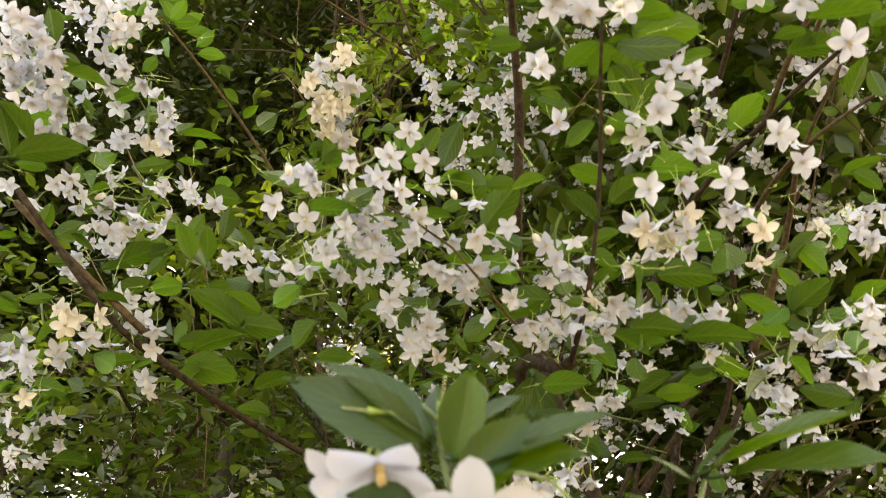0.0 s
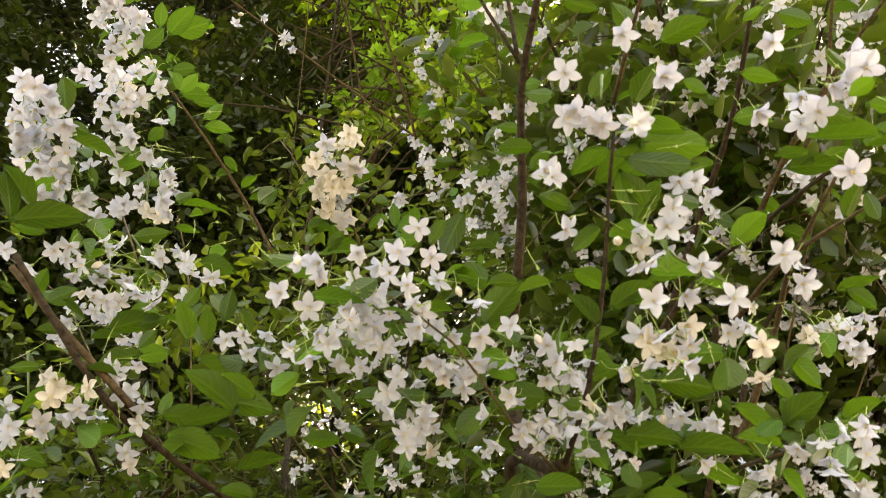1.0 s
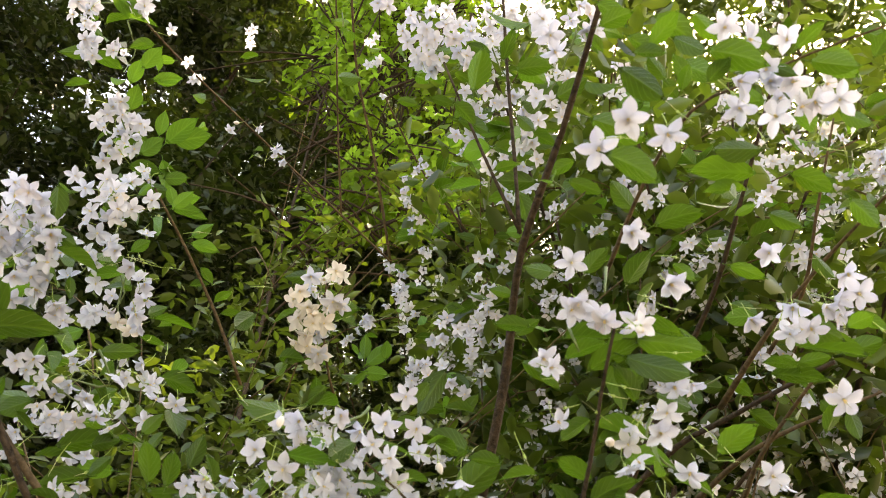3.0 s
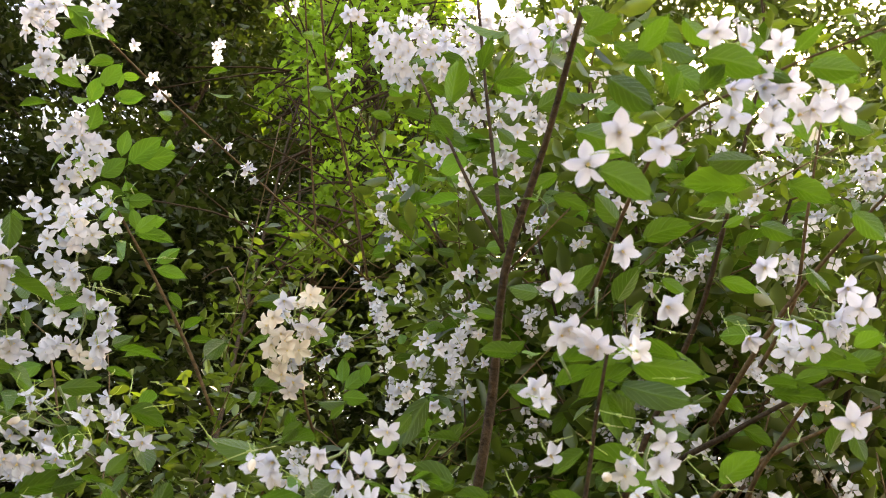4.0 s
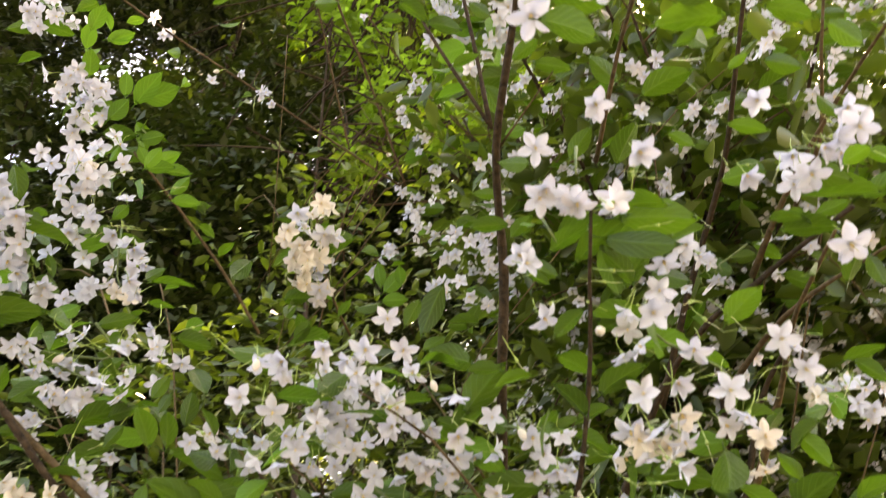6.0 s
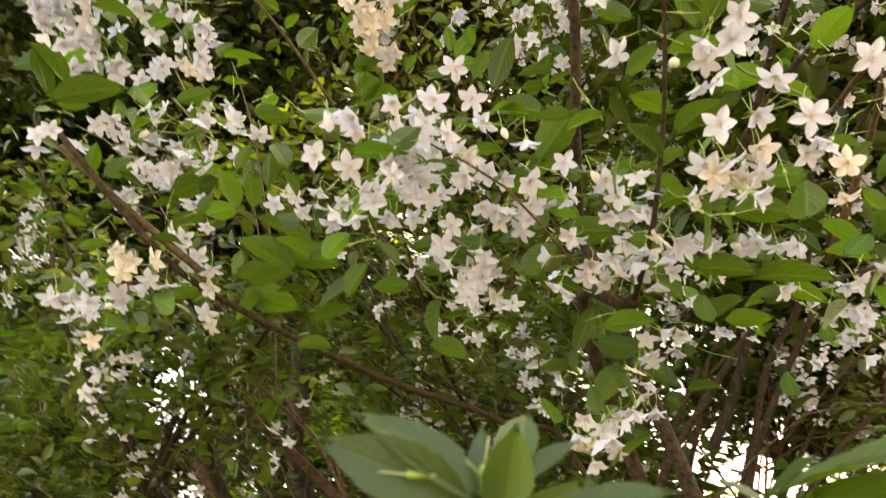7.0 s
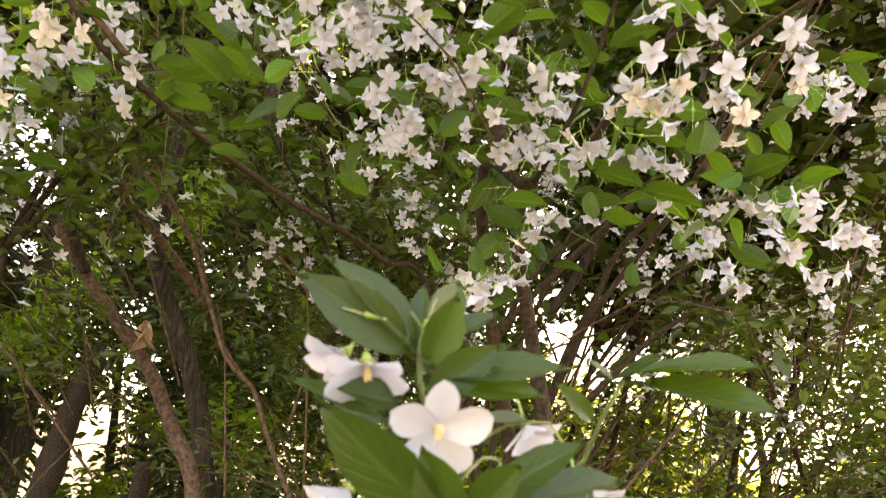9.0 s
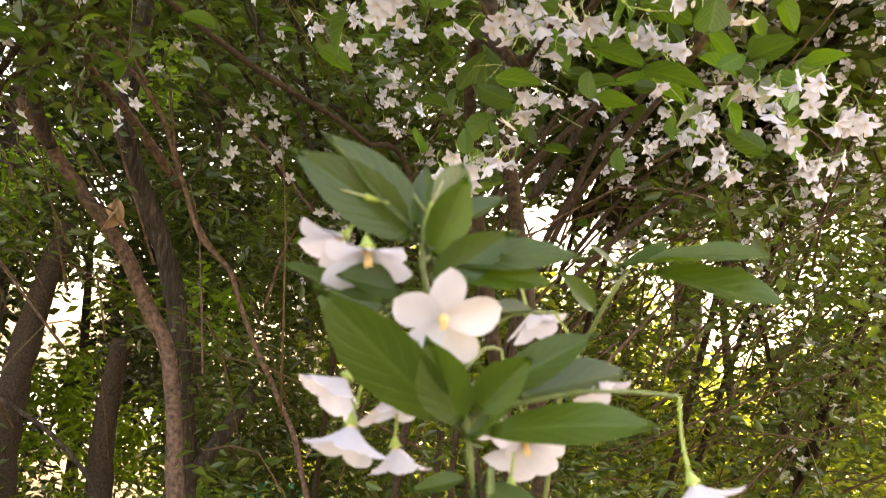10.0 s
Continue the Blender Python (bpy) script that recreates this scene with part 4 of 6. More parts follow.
blossoms(b_back, 0.0276, [(0.646, 0.721, 2.793), (0.678, 0.762, 2.804), (0.658, 0.778, 2.789), (0.745, 0.704, 2.754), (0.777, 0.725, 2.756), (0.743, 0.685, 2.746), (0.789, 0.715, 2.701), (0.823, 0.733, 2.713), (0.771, 0.725, 2.696), (0.812, 0.693, 2.692), (0.840, 0.711, 2.689), (0.600, 0.859, 2.770), (0.614, 0.841, 2.766), (0.593, 0.850, 2.723), (0.582, 0.854, 2.748), (0.832, 0.657, 2.752), (0.806, 0.654, 2.744)], spread=0.56, sunlit_cream=0.00)
blossoms(b_left, 0.0300, [(-0.417, 0.495, 2.653), (-0.405, 0.507, 2.637), (-0.401, 0.492, 2.666), (-0.426, 0.545, 2.675), (-0.391, 0.478, 2.662), (-0.430, 0.510, 2.666), (-0.416, 0.568, 2.663), (-0.411, 0.577, 2.644), (-0.380, 0.560, 2.636), (-0.373, 0.512, 2.693), (-0.345, 0.507, 2.667), (-0.358, 0.499, 2.694), (-0.339, 0.496, 2.685), (-0.433, 0.501, 2.692), (-0.398, 0.511, 2.700)], spread=0.50, sunlit_cream=0.00, paired=0.85)
blossoms(b_left, 0.0292, [(-0.374, 0.632, 2.626), (-0.382, 0.632, 2.593), (-0.371, 0.648, 2.619), (-0.361, 0.661, 2.627), (-0.384, 0.645, 2.582), (-0.371, 0.655, 2.592), (-0.340, 0.647, 2.580), (-0.354, 0.655, 2.565), (-0.351, 0.684, 2.592), (-0.355, 0.664, 2.553), (-0.380, 0.631, 2.612), (-0.337, 0.635, 2.587)], spread=0.50, sunlit_cream=0.00, paired=0.85)
blossoms(b_left, 0.0292, [(-0.316, 0.684, 2.533), (-0.302, 0.788, 2.444), (-0.365, 0.814, 2.406), (-0.309, 0.793, 2.401), (-0.309, 0.808, 2.383), (-0.385, 0.792, 2.368), (-0.289, 0.855, 2.361), (-0.285, 0.872, 2.348), (-0.320, 0.821, 2.333), (-0.348, 0.856, 2.293), (-0.329, 0.846, 2.287)], spread=0.50, sunlit_cream=0.00, paired=0.85)
leaf(b_left, (-0.347, 0.584, 2.635), (-0.327, 0.560, 2.661), 20, True)
leaf(b_left, (-0.335, 0.612, 2.657), (-0.300, 0.604, 2.664), 21, True)
leaf(b_left, (-0.393, 0.497, 2.679), (-0.352, 0.531, 2.681), -13, True)
leaf(b_left, (-0.342, 0.679, 2.574), (-0.312, 0.667, 2.599), 0, True)
leaf(b_left, (-0.364, 0.644, 2.620), (-0.351, 0.612, 2.640), 8, True)
blossoms(b_back, 0.0258, [(0.375, 0.689, 2.565), (0.439, 0.674, 2.545), (0.464, 0.699, 2.540), (0.465, 0.671, 2.538), (0.489, 0.683, 2.561), (0.446, 0.819, 2.414), (0.452, 0.817, 2.393), (0.470, 0.847, 2.389), (0.447, 0.844, 2.371), (0.398, 0.847, 2.380), (0.412, 0.903, 2.397), (0.538, 0.745, 2.409), (0.546, 0.746, 2.396), (0.544, 0.778, 2.398), (0.569, 0.725, 2.385), (0.605, 0.754, 2.402), (0.559, 0.758, 2.364), (0.514, 0.585, 2.556), (0.545, 0.598, 2.603), (0.377, 0.659, 2.617), (0.407, 0.657, 2.638), (0.425, 0.682, 2.607)], spread=0.56, sunlit_cream=0.00)
blossoms(b_back, 0.0258, [(0.215, 0.869, 2.653), (0.193, 0.868, 2.600), (0.192, 0.914, 2.607), (0.204, 0.898, 2.569), (0.179, 0.911, 2.556), (0.225, 0.959, 2.566), (0.226, 0.835, 2.645), (0.173, 0.890, 2.645), (0.185, 0.852, 2.659), (0.383, 0.713, 2.728), (0.398, 0.717, 2.707), (0.360, 0.791, 2.692), (0.290, 0.761, 2.703), (0.280, 0.792, 2.711), (0.221, 0.753, 2.755), (0.211, 0.761, 2.734), (0.229, 0.765, 2.720), (0.678, 0.808, 2.411), (0.660, 0.840, 2.415), (0.561, 0.854, 2.439), (0.575, 0.881, 2.420), (0.538, 0.929, 2.413)], spread=0.56, sunlit_cream=0.00)
blossoms(b_main, 0.0270, [(0.163, 0.707, 2.701), (0.180, 0.714, 2.685), (0.143, 0.690, 2.702), (0.179, 0.708, 2.734), (0.198, 0.756, 2.699), (0.164, 0.931, 2.538), (0.172, 0.934, 2.519), (0.143, 0.912, 2.542), (0.121, 0.879, 2.534), (0.121, 0.939, 2.541), (0.125, 0.947, 2.493), (0.089, 0.961, 2.502), (0.103, 0.943, 2.468), (0.082, 0.981, 2.485), (0.136, 0.945, 2.461), (0.169, 0.989, 2.476)], spread=0.56, sunlit_cream=0.00)
b_thin = stem(shrub, "branch", [(-0.328, 0.750, 2.594), (-0.262, 0.834, 2.533), (-0.214, 0.895, 2.478), (-0.172, 0.950, 2.416)], 0.0017, 0.0026, TWIG)
b_thread = stem(shrub, "branch", [(-0.490, 0.726, 3.061), (-0.380, 0.825, 3.034), (-0.194, 0.958, 2.976), (0.044, 1.093, 2.866)], 0.0019, 0.0023, TWIG)
stem(b_thread, "twig", [(0.060, 1.301, 3.081), (-0.011, 1.120, 3.239), (-0.078, 0.956, 3.348), (-0.121, 0.766, 3.446)], 0.0035, 0.0027, TWIG)
stem(b_thread, "twig", [(-0.071, 1.300, 3.222), (-0.109, 1.121, 3.360), (-0.158, 0.810, 3.533)], 0.0028, 0.0019, TWIG)
stem(b_thread, "twig", [(0.311, 1.267, 3.073), (0.279, 1.154, 3.178), (0.236, 1.014, 3.288)], 0.0027, 0.0018, TWIG)
stem(b_thread, "twig", [(0.234, 1.222, 3.131), (0.106, 1.128, 3.226), (-0.012, 0.993, 3.326)], 0.0027, 0.0018, TWIG)
blossoms(b_thread, 0.0289, [(-0.569, 0.729, 3.046), (-0.577, 0.707, 3.041), (-0.551, 0.744, 3.039), (-0.555, 0.747, 3.005), (-0.552, 0.711, 3.046), (-0.413, 0.751, 3.041), (-0.382, 0.806, 3.030), (-0.353, 0.832, 3.021), (-0.281, 0.894, 2.985), (-0.248, 0.909, 2.999), (-0.202, 0.938, 2.957), (-0.208, 0.924, 2.964), (-0.515, 0.793, 3.000), (-0.565, 0.811, 3.019), (-0.556, 0.787, 3.018)], spread=0.55, sunlit_cream=0.00)
blossoms(b_thread, 0.0272, [(0.029, 1.140, 2.954), (0.037, 1.151, 2.925), (0.067, 1.162, 2.906), (0.050, 1.167, 2.926), (0.083, 1.203, 2.908), (0.080, 1.231, 2.894), (0.102, 1.221, 2.870), (0.100, 1.254, 2.869), (0.066, 1.212, 2.914), (0.008, 1.266, 2.863), (0.023, 1.238, 2.847), (-0.008, 1.265, 2.831), (0.019, 1.245, 2.824), (-0.018, 1.282, 2.822), (0.112, 1.209, 2.845)], spread=0.55, sunlit_cream=0.00)
blossoms(b_thread, 0.0255, [(-0.296, 0.827, 3.226), (-0.297, 0.838, 3.199), (-0.159, 0.747, 3.285), (-0.152, 0.754, 3.262), (-0.046, 0.803, 3.229), (-0.051, 0.825, 3.245), (-0.031, 0.853, 3.230), (-0.013, 0.924, 3.195), (-0.053, 0.856, 3.207), (0.092, 1.019, 3.121), (0.081, 1.027, 3.101), (0.104, 1.021, 3.086), (0.075, 1.084, 3.065), (0.090, 1.111, 3.062), (0.102, 1.113, 3.030), (0.088, 1.149, 3.032)], spread=0.55, sunlit_cream=0.00)
spent_raceme(b_rlow, (0.317, 0.716, 1.966), 6)
spent_raceme(b_rlow, (0.334, 0.717, 1.950), 6)
spent_raceme(b_center, (-0.046, 0.580, 2.091), 6)
spent_raceme(b_center, (-0.066, 0.582, 2.085), 6)
spent_raceme(b_center, (-0.111, 0.617, 2.031), 6)
spent_raceme(b_left, (-0.288, 0.722, 2.222), 6)
spent_raceme(b_left, (-0.256, 0.709, 2.251), 6)
spent_raceme(b_left, (-0.322, 0.761, 2.157), 6)
spent_raceme(b_left, (-0.371, 0.761, 2.122), 6)
spent_raceme(b_right, (0.211, 0.497, 2.089), 6)
spent_raceme(b_right, (0.283, 0.512, 2.039), 6)
spent_raceme(b_far_right, (0.422, 0.677, 2.141), 6)
spent_raceme(b_far_right, (0.445, 0.687, 2.109), 6)
spent_raceme(b_low, (0.160, 0.761, 1.990), 6)
spent_raceme(b_low, (0.171, 0.757, 1.994), 6)
spent_raceme(b_left, (-0.306, 0.679, 2.384), 6)
spent_raceme(b_left, (-0.344, 0.673, 2.375), 6)
spent_raceme(b_left, (-0.281, 0.660, 2.413), 6)
spent_raceme(b_top, (0.398, 0.453, 2.192), 6)
spent_raceme(b_top, (0.307, 0.501, 2.217), 6)
spent_raceme(b_top, (0.399, 0.325, 2.291), 6)

# leaves that can be told apart
leaf(b_left, (-0.411, 0.661, 2.234), (-0.404, 0.615, 2.270), 0)
leaf(b_left, (-0.408, 0.642, 2.219), (-0.331, 0.654, 2.248), 8)
leaf(b_left, (-0.351, 0.547, 2.348), (-0.349, 0.582, 2.324), 4)
leaf(b_left, (-0.347, 0.590, 2.295), (-0.302, 0.615, 2.291), 21)
leaf(b_left, (-0.335, 0.635, 2.300), (-0.333, 0.657, 2.286), -17)
leaf(b_left, (-0.381, 0.647, 2.237), (-0.407, 0.607, 2.267), -7)
leaf(b_left, (-0.347, 0.577, 2.302), (-0.322, 0.590, 2.301), -19)
leaf(b_left, (-0.271, 0.666, 2.460), (-0.238, 0.673, 2.474), 9, True)
leaf(b_left, (-0.241, 0.687, 2.425), (-0.205, 0.698, 2.429), 0, True)
leaf(b_left, (-0.239, 0.679, 2.426), (-0.214, 0.672, 2.446), -15, True)
leaf(b_left, (-0.265, 0.652, 2.443), (-0.241, 0.632, 2.459), -9, True)
leaf(b_left, (-0.266, 0.670, 2.467), (-0.277, 0.650, 2.486), 17, True)
leaf(b_left, (-0.312, 0.659, 2.468), (-0.299, 0.652, 2.485), -16, True)
leaf(b_left, (-0.307, 0.696, 2.404), (-0.284, 0.681, 2.416), 0, True)
leaf(b_thin, (-0.339, 0.618, 2.687), (-0.346, 0.585, 2.700), -18, True)
leaf(b_thin, (-0.346, 0.619, 2.672), (-0.308, 0.618, 2.679), 1, True)
leaf(b_thin, (-0.327, 0.683, 2.625), (-0.324, 0.657, 2.653), 18, True)
leaf(b_thin, (-0.324, 0.702, 2.632), (-0.285, 0.673, 2.670), 24, True)
leaf(b_thin, (-0.322, 0.708, 2.654), (-0.264, 0.702, 2.667), 0, True)
leaf(b_thin, (-0.319, 0.733, 2.598), (-0.284, 0.736, 2.606), -19, True)
leaf(b_thin, (-0.306, 0.765, 2.578), (-0.265, 0.756, 2.594), 0, True)
leaf(b_thin, (-0.293, 0.765, 2.569), (-0.251, 0.774, 2.572), 10, True)
leaf(b_thin, (-0.379, 0.641, 2.680), (-0.367, 0.610, 2.703), 16, True)
leaf(b_thin, (-0.328, 0.727, 2.639), (-0.316, 0.769, 2.618), 8, True)
leaf(b_thin, (-0.270, 0.842, 2.574), (-0.241, 0.848, 2.583), -10)
leaf(b_thin, (-0.267, 0.883, 2.581), (-0.242, 0.903, 2.569), 9)
leaf(b_thin, (-0.275, 0.891, 2.543), (-0.246, 0.888, 2.554), 23)
leaf(b_thin, (-0.233, 0.898, 2.521), (-0.212, 0.882, 2.540), 22)
leaf(b_thin, (-0.224, 0.910, 2.511), (-0.186, 0.903, 2.518), 21)
leaf(b_thin, (-0.246, 0.853, 2.564), (-0.256, 0.835, 2.580), 14)
leaf(b_center, (-0.141, 0.678, 2.004), (-0.188, 0.647, 2.042), 5)
leaf(b_center, (-0.127, 0.678, 2.022), (-0.162, 0.660, 2.039), 17)
leaf(b_center, (-0.175, 0.633, 2.054), (-0.168, 0.607, 2.079), 5)
leaf(b_center, (-0.156, 0.612, 2.062), (-0.149, 0.595, 2.090), -10)
leaf(b_center, (-0.134, 0.633, 2.064), (-0.140, 0.617, 2.086), -15)
leaf(b_center, (-0.189, 0.633, 2.055), (-0.192, 0.603, 2.085), 9)
leaf(b_center, (-0.045, 0.569, 2.141), (-0.062, 0.583, 2.127), -12)
leaf(b_center, (-0.072, 0.616, 2.121), (-0.097, 0.604, 2.120), 7)
leaf(b_center, (0.083, 0.633, 2.069), (0.119, 0.600, 2.106), -12)
leaf(b_center, (0.072, 0.649, 2.059), (0.107, 0.629, 2.089), 14)
leaf(b_center, (0.057, 0.650, 2.082), (0.095, 0.660, 2.068), -12)
leaf(b_center, (0.053, 0.586, 2.173), (0.038, 0.607, 2.156), -9)
leaf(b_center, (-0.053, 0.596, 2.138), (-0.058, 0.570, 2.151), 21)
leaf(b_center, (-0.024, 0.576, 2.146), (-0.012, 0.568, 2.160), 11)
leaf(b_left, (-0.285, 0.874, 2.117), (-0.216, 0.883, 2.125), -8)
leaf(b_left, (-0.279, 0.886, 2.100), (-0.206, 0.912, 2.089), -16)
leaf(b_left, (-0.350, 0.783, 2.167), (-0.312, 0.790, 2.177), 22)
leaf(b_left, (-0.343, 0.806, 2.191), (-0.286, 0.805, 2.220), 1)
leaf(b_left, (-0.411, 0.745, 2.192), (-0.385, 0.725, 2.223), -2)
leaf(b_left, (-0.290, 0.819, 2.171), (-0.346, 0.814, 2.156), 1)
leaf(b_left, (-0.379, 0.753, 2.204), (-0.353, 0.777, 2.195), 13)
leaf(b_left, (-0.396, 0.715, 2.267), (-0.429, 0.699, 2.269), 22)
leaf(b_left, (-0.308, 0.723, 2.268), (-0.268, 0.735, 2.285), -23)
leaf(b_left, (-0.312, 0.744, 2.251), (-0.286, 0.773, 2.238), 20)
leaf(b_left, (-0.267, 0.868, 2.152), (-0.279, 0.877, 2.118), 6)
leaf(b_left, (-0.203, 0.901, 2.135), (-0.162, 0.900, 2.164), 7)
leaf(b_left, (-0.235, 0.900, 2.104), (-0.284, 0.893, 2.073), -14)
leaf(b_right, (0.131, 0.488, 2.167), (0.095, 0.490, 2.169), -7)
leaf(b_right, (0.158, 0.504, 2.144), (0.189, 0.471, 2.153), 12)
leaf(b_right, (0.178, 0.511, 2.136), (0.220, 0.465, 2.154), 13)
leaf(b_right, (0.207, 0.464, 2.145), (0.269, 0.446, 2.130), -18)
leaf(b_right, (0.227, 0.510, 2.108), (0.204, 0.484, 2.133), -12)
leaf(b_right, (0.201, 0.488, 2.144), (0.216, 0.523, 2.117), 6)
leaf(b_right, (0.287, 0.511, 2.064), (0.309, 0.476, 2.081), -24)
leaf(b_right, (0.191, 0.578, 2.047), (0.228, 0.554, 2.071), 3)
leaf(b_right, (0.196, 0.563, 2.060), (0.163, 0.553, 2.080), -8)
leaf(b_right, (0.161, 0.520, 2.124), (0.142, 0.515, 2.136), -11)
leaf(b_right, (0.180, 0.570, 2.023), (0.158, 0.549, 2.051), -24)
leaf(b_right, (0.223, 0.603, 1.989), (0.275, 0.585, 1.981), -17)
leaf(b_right, (0.193, 0.621, 1.949), (0.244, 0.609, 1.942), -1)
leaf(b_right, (0.235, 0.624, 1.936), (0.298, 0.606, 1.935), 7)
leaf(b_right, (0.184, 0.510, 2.092), (0.154, 0.525, 2.075), -9)
leaf(b_right, (0.192, 0.539, 2.086), (0.222, 0.525, 2.096), 10)
leaf(b_far_right, (0.391, 0.506, 2.202), (0.456, 0.478, 2.181), 24)
leaf(b_far_right, (0.374, 0.526, 2.179), (0.422, 0.504, 2.168), 15)
leaf(b_far_right, (0.424, 0.542, 2.122), (0.436, 0.513, 2.153), 3)
leaf(b_far_right, (0.436, 0.511, 2.137), (0.449, 0.526, 2.113), -8)
leaf(b_far_right, (0.418, 0.594, 2.079), (0.448, 0.562, 2.079), 5)
leaf(b_far_right, (0.415, 0.570, 2.068), (0.440, 0.568, 2.045), 7)
leaf(b_far_right, (0.326, 0.681, 2.014), (0.371, 0.680, 1.983), 13)
leaf(b_far_right, (0.379, 0.643, 2.043), (0.405, 0.642, 2.008), 3)
leaf(b_far_right, (0.367, 0.658, 2.009), (0.388, 0.671, 1.978), -17)
leaf(b_far_right, (0.388, 0.675, 2.006), (0.373, 0.666, 2.034), -5)
leaf(b_top, (0.145, 0.259, 2.243), (0.186, 0.269, 2.225), -13)
leaf(b_top, (0.147, 0.238, 2.226), (0.170, 0.228, 2.215), 24)
leaf(b_top, (0.159, 0.235, 2.227), (0.173, 0.201, 2.231), -5)
leaf(b_top, (0.184, 0.235, 2.259), (0.211, 0.235, 2.241), -24)
leaf(b_top, (0.200, 0.252, 2.219), (0.185, 0.242, 2.239), -14)
leaf(b_top, (0.191, 0.257, 2.210), (0.190, 0.234, 2.218), -2)
leaf(b_top, (0.201, 0.228, 2.229), (0.243, 0.214, 2.209), 6)
leaf(b_top, (0.208, 0.248, 2.214), (0.217, 0.222, 2.214), -2)
leaf(b_top, (0.274, 0.216, 2.216), (0.309, 0.211, 2.204), 2)
leaf(b_top, (0.251, 0.202, 2.197), (0.266, 0.180, 2.205), 3)
leaf(b_top, (0.123, 0.235, 2.252), (0.146, 0.216, 2.251), 5)
leaf(b_top, (0.313, 0.200, 2.200), (0.318, 0.179, 2.209), -13)
leaf(b_top, (0.177, 0.238, 2.299), (0.214, 0.242, 2.279), 22)
leaf(b_top, (0.208, 0.227, 2.295), (0.233, 0.244, 2.279), -4)
leaf(b_top, (0.137, 0.251, 2.336), (0.168, 0.256, 2.315), 23)
leaf(b_top, (0.304, 0.228, 2.266), (0.335, 0.232, 2.238), 17)
leaf(b_top, (0.330, 0.206, 2.266), (0.357, 0.209, 2.253), -5)
leaf(b_top, (0.199, 0.277, 2.262), (0.180, 0.263, 2.276), 11)
leaf(b_top, (0.279, 0.239, 2.272), (0.255, 0.232, 2.289), -11)
leaf(b_top, (0.328, 0.261, 2.230), (0.351, 0.258, 2.213), -23)
leaf(b_top, (0.335, 0.300, 2.170), (0.356, 0.304, 2.145), 2)
leaf(b_top, (0.348, 0.377, 2.102), (0.360, 0.354, 2.099), -20)
leaf(b_top, (0.168, 0.269, 2.320), (0.198, 0.274, 2.300), 23)
leaf(b_top, (0.265, 0.241, 2.256), (0.288, 0.244, 2.241), -9)
leaf(b_main, (0.099, 0.375, 2.416), (0.136, 0.361, 2.422), 9)
leaf(b_main, (0.067, 0.418, 2.427), (0.067, 0.373, 2.450), -16)
leaf(b_main, (0.091, 0.384, 2.442), (0.097, 0.348, 2.456), 14)
leaf(b_main, (0.113, 0.421, 2.409), (0.135, 0.427, 2.393), -21)
leaf(b_main, (0.044, 0.421, 2.416), (0.075, 0.438, 2.408), 24)
leaf(b_main, (0.178, 0.395, 2.382), (0.241, 0.393, 2.361), -15)
leaf(b_main, (0.149, 0.400, 2.414), (0.180, 0.377, 2.425), -17)
leaf(b_main, (0.180, 0.437, 2.366), (0.156, 0.460, 2.364), -1)
leaf(b_main, (0.167, 0.448, 2.342), (0.207, 0.451, 2.334), 8)
leaf(b_main, (0.093, 0.461, 2.356), (0.119, 0.448, 2.362), 18)
leaf(b_main, (0.125, 0.481, 2.359), (0.145, 0.505, 2.337), 7)
leaf(b_main, (0.182, 0.333, 2.403), (0.162, 0.317, 2.412), -22)
leaf(b_back, (0.299, 0.534, 2.390), (0.346, 0.494, 2.396), -2)
leaf(b_back, (0.287, 0.536, 2.420), (0.256, 0.524, 2.452), 11)
leaf(b_back, (0.385, 0.543, 2.354), (0.426, 0.534, 2.332), 9)
leaf(b_back, (0.394, 0.510, 2.403), (0.415, 0.493, 2.406), -19)
leaf(b_back, (0.425, 0.493, 2.397), (0.464, 0.491, 2.380), -18)
leaf(b_back, (0.465, 0.497, 2.341), (0.485, 0.510, 2.313), -21)
leaf(b_back, (0.397, 0.578, 2.329), (0.425, 0.569, 2.306), -15)
leaf(b_back, (0.332, 0.567, 2.373), (0.361, 0.569, 2.351), 7)
leaf(b_back, (0.489, 0.517, 2.271), (0.524, 0.512, 2.247), 17)
leaf(b_back, (0.491, 0.556, 2.245), (0.523, 0.519, 2.237), -23)
leaf(b_back, (0.455, 0.583, 2.249), (0.484, 0.556, 2.244), -16)
leaf(b_main, (0.082, 0.648, 2.245), (0.051, 0.685, 2.207), 5)
leaf(b_main, (0.116, 0.663, 2.196), (0.083, 0.666, 2.209), -17)
leaf(b_main, (0.101, 0.673, 2.195), (0.111, 0.659, 2.220), 8)
leaf(b_main, (0.151, 0.622, 2.274), (0.173, 0.601, 2.289), -4)
leaf(b_main, (0.193, 0.601, 2.260), (0.245, 0.577, 2.258), 23)
leaf(b_main, (0.144, 0.577, 2.295), (0.116, 0.580, 2.304), 20)
leaf(b_main, (0.157, 0.634, 2.254), (0.197, 0.638, 2.230), -10)
leaf(b_main, (0.211, 0.548, 2.307), (0.232, 0.521, 2.331), -10)
leaf(b_main, (0.255, 0.545, 2.292), (0.274, 0.508, 2.321), 16)
leaf(b_main, (0.238, 0.608, 2.239), (0.280, 0.573, 2.257), 0)
leaf(b_main, (0.257, 0.635, 2.204), (0.286, 0.592, 2.230), -4)
leaf(b_main, (0.277, 0.513, 2.278), (0.257, 0.534, 2.265), -25)
leaf(b_main, (0.005, 0.975, 2.507), (0.001, 0.949, 2.540), -14, True)
leaf(b_main, (0.005, 0.977, 2.498), (0.041, 0.954, 2.526), -19, True)
